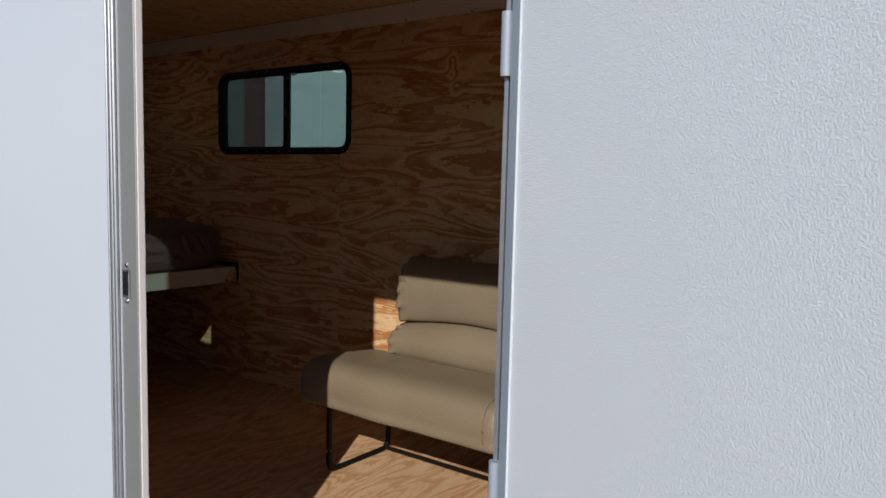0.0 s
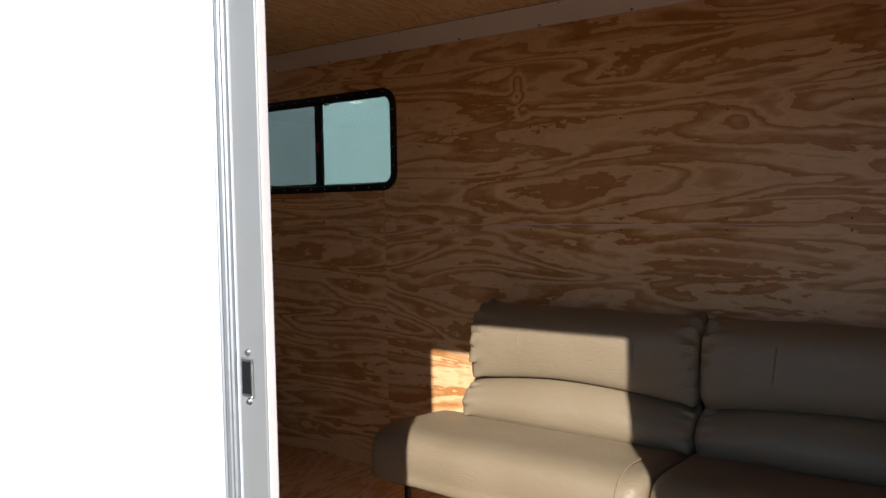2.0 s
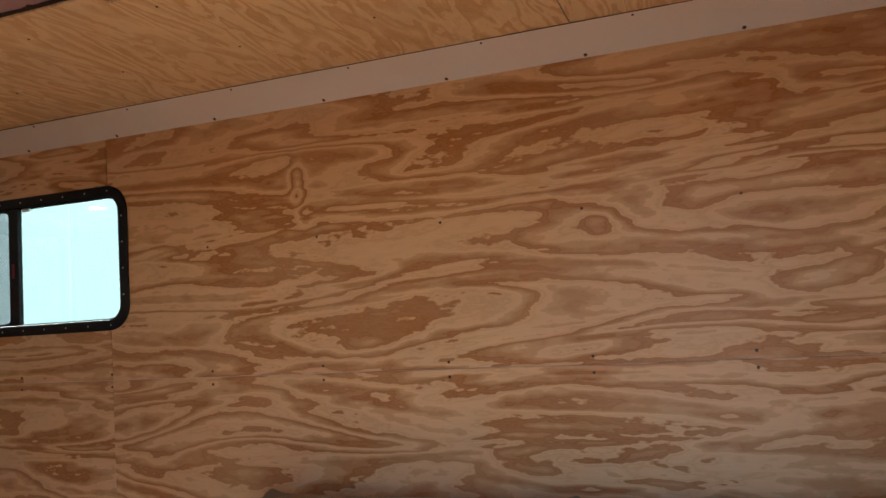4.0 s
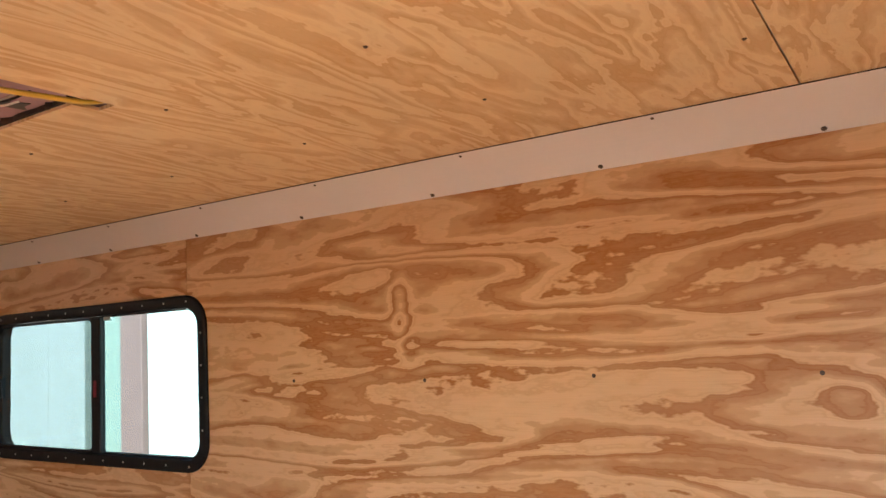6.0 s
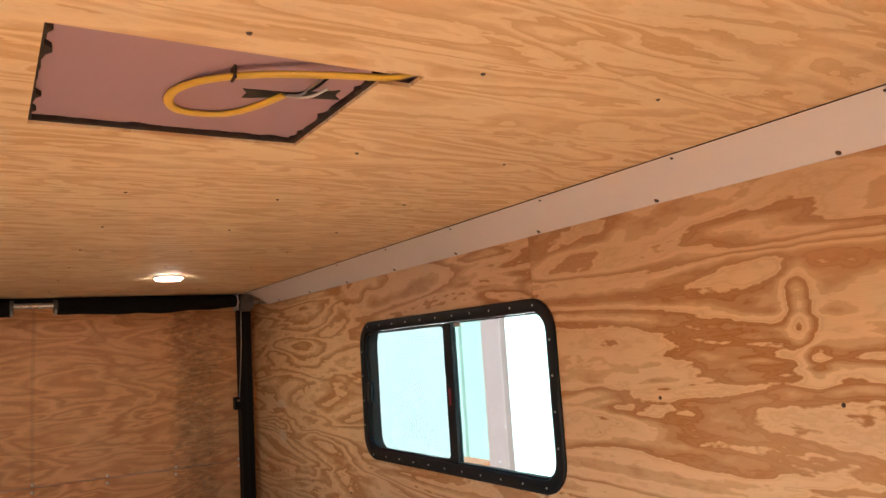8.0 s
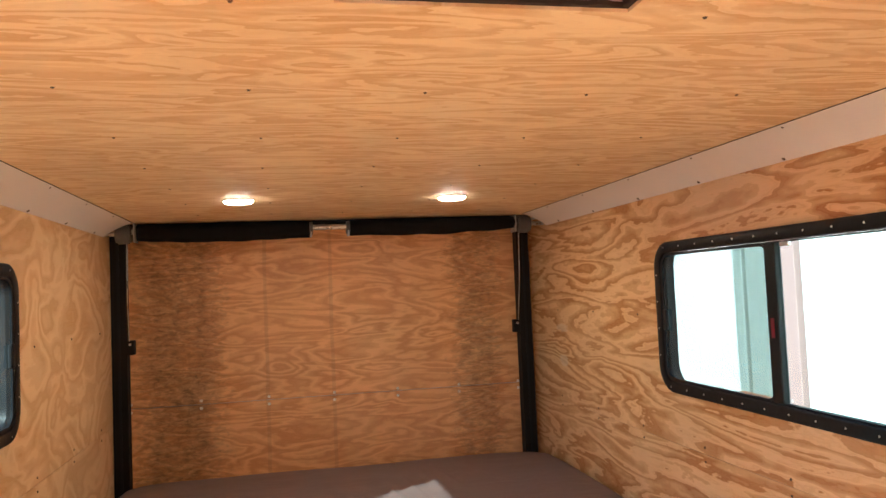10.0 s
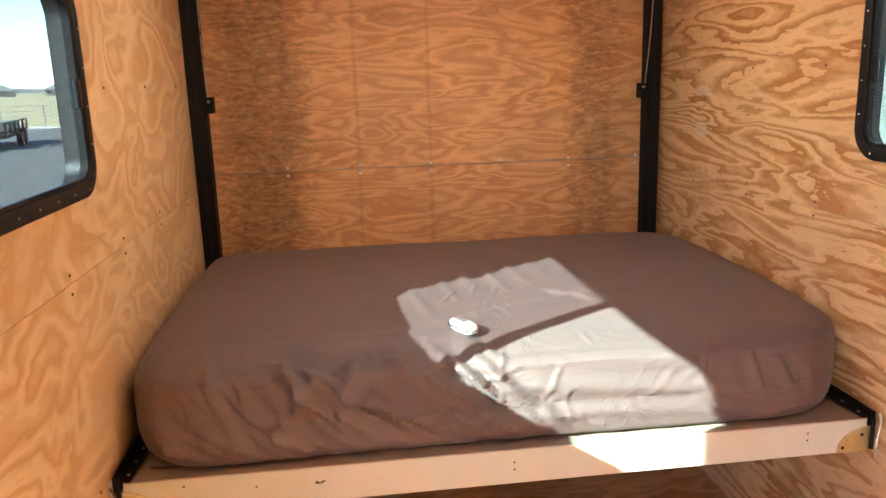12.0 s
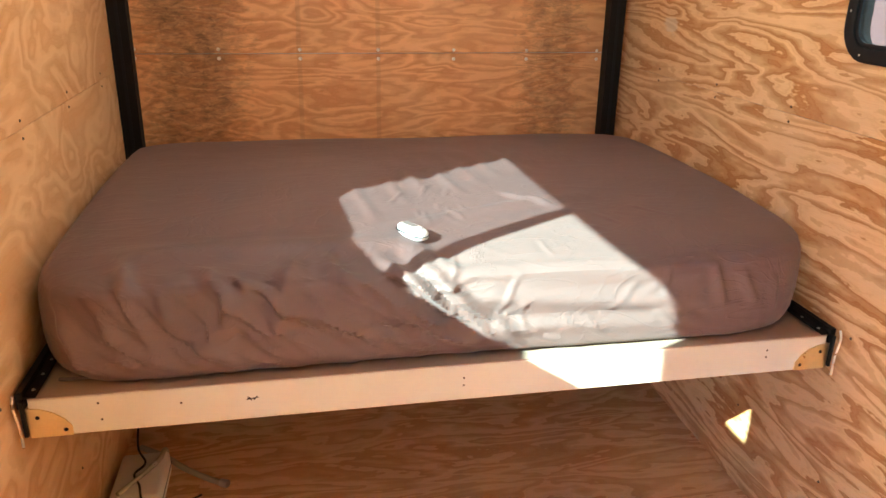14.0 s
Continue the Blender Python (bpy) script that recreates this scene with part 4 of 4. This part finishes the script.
part("fitting", cyl(bmesh.new(), (1.068, 0.118, -0.029), (1.085, 0.108, -0.029), 0.0092, 14), M_STEEL, hose, "bright end fitting", True)

# ---- sofa ----
def sweep(prof, x0, x1, n=40, soft=0.05, bend=None, puff=0.012, steps=5, gather=0.0):
    """An upholstered piece: a smooth closed profile of (y, z) carried along x, rounded off at both ends."""
    loop = [Vector((0, y, z)) for y, z in prof]
    ext = loop[-1:] + loop + loop[:2]
    fine = []
    for a, b, c, d in zip(ext, ext[1:], ext[2:], ext[3:]):
        for i in range(steps):
            t = i / steps
            fine.append(0.5 * (2 * b + (c - a) * t + (2 * a - 5 * b + 4 * c - d) * t * t + (3 * b - a - 3 * c + d) * t ** 3))
    mid = sum(fine, Vector()) / len(fine)
    bm = bmesh.new()
    rows = []
    # closer rows near the ends
    for i in range(n + 1):
        s = 0.5 - 0.5 * math.cos(math.pi * i / n)
        x = x0 + (x1 - x0) * s
        e = min(x - x0, x1 - x)
        k = 1.0 if e > soft else math.sqrt(max(0.0, 1 - (1 - e / soft) ** 2))
        shrink = 0.75 + 0.25 * k
        row = []
        for p in fine:
            q = mid + (p - mid) * shrink
            d = puff * (noise.noise((x * 4, q.y * 6, q.z * 6 + x0)) * 0.6 + math.sin(math.pi * s) * 0.4)
            # the cover gathers into short creases at both ends
            turn = math.atan2(p.z - mid.z, p.y - mid.y)
            d += gather * math.exp(-(e / 0.055) ** 2) * (noise.noise((turn * 4.5, x0, 3.0)) + 0.6 * math.sin(turn * 13 + x0 * 5 + e * 30))
            q = q + (p - mid).normalized() * d * k
            y, z = q.y, q.z
            if bend:
                y, z = bend(s, y, z)
            row.append(bm.verts.new((x, y, z)))
        rows.append(row)
    m = len(fine)
    for a, b in zip(rows, rows[1:]):
        for k in range(m):
            bm.faces.new((a[k], a[(k + 1) % m], b[(k + 1) % m], b[k]))
    bm.faces.new(rows[0][::-1])
    bm.faces.new(rows[-1])
    return bm


sofa = thing("sofa", "taupe leatherette jackknife sofa with black tube legs against the wall", "sofa")
SX = (3.075, 4.140, 5.110)


def arched(s, y, z):
    """The crease between head roll and lumbar roll arches up in the middle of each cushion."""
    f = max(0.0, 1 - abs(z - 0.495) / 0.13)
    return y, z + 0.042 * math.sin(math.pi * s) * f - 0.02 * f


for k, (a, b) in enumerate(((3.232, 4.160), (4.166, 5.105))):
    back = part("back_cushion", sweep([(1.735, 0.500), (1.690, 0.523), (1.680, 0.610), (1.700, 0.715), (1.745, 0.762), (1.815, 0.782), (1.880, 0.766), (1.915, 0.700), (1.905, 0.580), (1.860, 0.510)], a, b, 64, 0.028, arched, gather=0.020), M_LEATHER, sofa, "padded head roll", True)
    part("lumbar_cushion", sweep([(1.690, 0.322), (1.635, 0.352), (1.622, 0.405), (1.650, 0.452), (1.705, 0.487), (1.790, 0.502), (1.850, 0.480), (1.870, 0.430), (1.840, 0.330)], a - 0.002, b, 64, 0.026, arched, gather=0.013), M_LEATHER, sofa, "padded lumbar roll", True)
    for xs in (a + 0.235, a + 0.70):
        part("seam", tube(bmesh.new(), [(xs, 1.676, 0.60), (xs + 0.004, 1.678, 0.66), (xs + 0.006, 1.700, 0.712), (xs + 0.006, 1.745, 0.752)], 0.0034, 6, 5), M_LEATHER, back, "raised stitched seam")
for a, b in ((SX[0], SX[1] - 0.004), (SX[1] + 0.004, SX[2])):
    seat = part("seat_cushion", sweep([(1.235, 0.182), (1.215, 0.235), (1.218, 0.300), (1.245, 0.345), (1.310, 0.366), (1.420, 0.362), (1.560, 0.348), (1.690, 0.335), (1.760, 0.300), (1.765, 0.230), (1.700, 0.185), (1.450, 0.176)], a, b, 48, 0.055, None, 0.010), M_LEATHER, sofa, "thick seat cushion", True)
    crease = [(a + 0.03 + (b - a - 0.14) * k / 8, 1.2385 + 0.004 * noise.noise((a + k, 2, 1)), 0.334 + 0.006 * noise.noise((a + k, 5, 3))) for k in range(9)]
    part("seam", tube(bmesh.new(), crease, 0.0018, 6, 4), M_STITCH, seat, "dark stitched seam")
    xp = b - 0.075
    part("piping", tube(bmesh.new(), [(xp, 1.226, 0.19), (xp, 1.205, 0.24), (xp, 1.207, 0.305), (xp, 1.238, 0.354), (xp, 1.31, 0.377), (xp, 1.42, 0.372)], 0.0035, 6, 6), M_LEATHER, seat, "raised piping", True)
for x in (3.235, 4.10, 4.95):
    part("leg", tube(bmesh.new(), [(x, 1.265, 0.19), (x, 1.262, 0.05), (x, 1.262, -0.060), (x, 1.275, -0.098), (x, 1.315, -0.108), (x + 0.0, 1.45, -0.108), (x, 1.60, -0.108), (x, 1.635, -0.095), (x, 1.648, -0.05), (x, 1.65, 0.19)], 0.0118, 10, 6), M_BLACKMETAL, sofa, "black bent tube leg", True)
part("frame", boxed(3.14, 5.06, 1.27, 1.86, 0.160, 0.186, bevel=0.004), M_BLACKMETAL, sofa, "black steel seat frame")
part("stretcher", cyl(bmesh.new(), (3.235, 1.62, -0.10), (4.95, 1.62, -0.10), 0.009, 10), M_BLACKMETAL, sofa, "", True)

# ---- outdoors ----
bm = bmesh.new()
bmesh.ops.create_grid(bm, x_segments=60, y_segments=60, size=1500, matrix=Matrix.Translation((0, 0, -0.53)))
ground = tagged(part("ground", bm, M_FIELD), "flat field of pale dry grass reaching to the horizon", "ground", "", "structure")
pavement = tagged(part("pavement", boxed(-42, 45, -40, 40, -0.52, -0.5), M_ASPHALT), "worn grey asphalt lot", "pavement", "", "structure")
part("paint_line", boxed(-41, -10, -16.2, -16.0, -0.5, -0.496), M_NWHITE, pavement, "white painted line")
part("paint_line", boxed(-41.9, -41.4, -40, 40, -0.5, -0.40), M_STUCCO, pavement, "pale kerb")

# neighbouring white building, close beside the trailer
near = thing("storage_building", "white metal storage building close beside the trailer", "building")
for k in range(12):
    part("siding_panel", boxed(-1.47 + k * 0.915, -1.47 + k * 0.915 + 0.913, 4.80, 4.86, -0.5, 4.4, bevel=0.006), M_NWHITE, near)
part("corner_post", boxed(-1.775, -1.472, 4.74, 5.02, -0.5, 4.4, bevel=0.006), M_NPINK, near, "dusty pink corner post")
part("side_panel", boxed(-2.55, -1.776, 5.02, 5.10, -0.5, 4.4, bevel=0.006), M_NGREEN, near, "pale green recessed panel")
part("downpipe", boxed(-2.70, -2.555, 4.98, 5.08, -0.5, 4.4, bevel=0.01), M_NGREEN, near)
for k in range(12):
    part("siding_panel", boxed(-2.72 - (k + 1) * 0.915, -2.72 - k * 0.915 - 0.003, 5.16, 5.22, -0.5, 4.4, bevel=0.006), M_NWHITE, near)
part("roof", boxed(-13.8, 9.6, 4.70, 9.0, 4.4, 4.55), M_NWHITE, near)
part("rear_wall", boxed(-13.8, 9.6, 8.8, 9.0, -0.5, 4.39), M_NWHITE, near)
for x, z in ((-1.60, 2.15), (-1.68, 2.15), (-1.60, 0.62)):
    screw(near, (x, 4.74, z), (0, -1, 0), M_STEEL, 0.012)
crate = tagged(part("wooden_crate", boxed(-2.62, -1.95, 4.70, 4.97, -0.5, 0.56, bevel=0.01), M_ORANGE), "orange-brown wooden crate beside the building", "crate")


# far houses, hills and a parked flat trailer
def house(x, y, w, d, h, turn):
    m = pose(x, y, -0.53, 0, 0, turn)
    ob = thing("house", "distant beige house with a grey hipped roof", "house", "far houses")
    bm = boxed(-w / 2, w / 2, -d / 2, d / 2, 0, h)
    for v in bm.verts:
        v.co = m @ v.co
    part("wall", bm, M_STUCCO, ob)
    bm = bmesh.new()
    o = 0.7
    base = [bm.verts.new(m @ Vector(p)) for p in ((-w / 2 - o, -d / 2 - o, h), (w / 2 + o, -d / 2 - o, h), (w / 2 + o, d / 2 + o, h), (-w / 2 - o, d / 2 + o, h))]
    top = [bm.verts.new(m @ Vector(p)) for p in ((-w / 2 + d * 0.45, 0, h + d * 0.26), (w / 2 - d * 0.45, 0, h + d * 0.26))]
    for f in ((base[0], base[1], top[1], top[0]), (base[1], base[2], top[1]), (base[2], base[3], top[0], top[1]), (base[3], base[0], top[0]), tuple(base[::-1])):
        bm.faces.new(f)
    part("roof", bm, M_ROOF, ob, "grey shingle roof")
    for k in range(3):
        u = -w / 2 + w * (k + 0.6) / 3.2
        bm = boxed(u, u + 1.6, d / 2 - 0.05, d / 2 + 0.06, 1.0, 2.4)
        for v in bm.verts:
            v.co = m @ v.co
        part("window", bm, M_WINDARK, ob)


for x, y, w, d, h, turn in ((-345, -150, 17, 10, 2.6, -62), (-306, -168, 14, 9, 2.6, -60), (-318, -95, 15, 9, 2.6, -68), (-285, -205, 14, 9, 2.6, -55), (-330, -55, 15, 9, 2.6, -75), (-312, -110, 12, 8, 2.5, -70)):
    house(x, y, w, d, h, turn)


def hill(points):
    bm = bmesh.new()
    lo = [bm.verts.new((x, y, -0.6)) for x, y, h in points]
    hi = [bm.verts.new((x, y, h)) for x, y, h in points]
    back = [bm.verts.new((x * 1.15, y * 1.15, -0.6)) for x, y, h in points]
    for k in range(len(points) - 1):
        bm.faces.new((lo[k], lo[k + 1], hi[k + 1], hi[k]))
        bm.faces.new((hi[k], hi[k + 1], back[k + 1], back[k]))
    return bm


pts = [(1100 * math.cos(a), 1100 * math.sin(a), 3 + 9 * abs(noise.noise((a * 9, 0.3, 0))) + 4 * abs(noise.noise((a * 31, 2, 0)))) for a in (radians(180 + k * 1.5) for k in range(0, 62))]
tagged(part("backdrop", hill(pts), M_HILL), "low hazy hills on the horizon", "hills", "", "structure")

flatbed = thing("utility_trailer", "dark open utility trailer parked on the asphalt", "trailer")
FB = pose(-27.5, -13.1, -0.5, 0, 0, 14)


def fb(name, *a, material=M_BLACKMETAL, **k):
    bm = boxed(*a, **k)
    for v in bm.verts:
        v.co = FB @ v.co
    return part(name, bm, material, flatbed)


fb("deck", -2.6, 2.6, -1.0, 1.0, 0.42, 0.52)
fb("hitch_tongue", 2.6, 4.0, -0.06, 0.06, 0.40, 0.50)
for y in (-0.98, 0.98):
    fb("side_rail", -2.6, 2.6, y - 0.03, y + 0.03, 0.92, 0.98)
    fb("side_rail", -2.6, 2.6, y - 0.02, y + 0.02, 0.70, 0.74)
    for i in range(6):
        fb("rail_post", -2.58 + i * 1.02, -2.52 + i * 1.02, y - 0.03, y + 0.03, 0.52, 0.92)
    for x in (-0.55, 0.30):
        bm = bmesh.new()
        cyl(bm, (x, y + 0.02, 0.30), (x, y + (0.22 if y > 0 else -0.22), 0.30), 0.30, 24)
        for v in bm.verts:
            v.co = FB @ v.co
        part("wheel", bm, M_RUBBER, flatbed)
    fb("fender", -0.95, 0.70, *sorted((y, y + (0.26 if y > 0 else -0.26))), 0.63, 0.66)
fb("cargo_box", -1.9, 0.2, -0.8, 0.8, 0.525, 0.93, material=M_DRUM, bevel=0.05)

fence = thing("wire_fence", "low wire fence along the edge of the dry field", "fence")
for k in range(26):
    y = -46 + k * 2.4
    part("post", cyl(bmesh.new(), (-44.0, y, -0.52), (-44.0, y, 0.75), 0.04, 8), M_GREY, fence)
for z in (0.1, 0.4, 0.7):
    part("wire", cyl(bmesh.new(), (-44.0, -46, z), (-44.0, 14, z), 0.012, 6), M_GREY, fence)

# ---- screws in the lining ----
for k in range(-7, 10):
    x = 2.95 + 0.4085 * k
    if x > REAR - 0.1:
        continue
    for z in (1.527, 1.128, 1.086, 0.60, 0.15):
        if z == 1.527 and WIN[0] - 0.08 < x < WIN[1] + 0.08:
            continue
        dz = 0.008 * noise.noise((x * 3, z * 5, 0))
        screw(wall_north, (x + 0.008 * noise.noise((x * 7, z, 2)), NORTH, z + dz), (0, -1, 0), M_SCREW, 0.0043)
        if not (DOOR[0] - 0.1 < x < DOOR[1] + 0.1):
            screw(wall_south, (x + 0.02 * noise.noise((x * 7, z, 5)), SOUTH, z + dz), (0, 1, 0), M_SCREW, 0.0043)
for k in range(-6, 10):
    x = 3.011 + 0.404 * k
    for tr, y, s in ((trim_north, NORTH, 1), (trim_south, SOUTH, -1)):
        screw(tr, (x, y - s * 0.009, CEIL - 0.0545), (0, -s * 0.44, -0.9), M_SCREW, 0.0066)
        screw(tr, (x + 0.14, y - s * 0.112, CEIL - 0.0065), (0, -s * 0.44, -0.9), M_SCREW, 0.0034)
for k in range(-7, 10):
    for y in (0.10, 0.40, 0.70, 1.0, 1.30, 1.60):
        x = 2.989 + 0.393 * k
        if not (HATCH[0] - 0.02 < x < HATCH[1] + 0.01 and HATCH[2] < y < HATCH[3]) and 0.45 < x < REAR - 0.1:
            at = (x + 0.012 * noise.noise((x, y * 4, 1)), y + 0.012 * noise.noise((x * 2, y, 4)), CEIL)
            screw(ceiling, at, (0, 0, -1), M_SCREW, 0.0036)
for k in range(-1, 6):
    for z in (1.158, 1.122):
        screw(wall_west, (0.0, 0.325 + 0.3225 * k, z - (0.002 * k)), (1, 0, 0), M_PALE_SCREW, 0.0078)
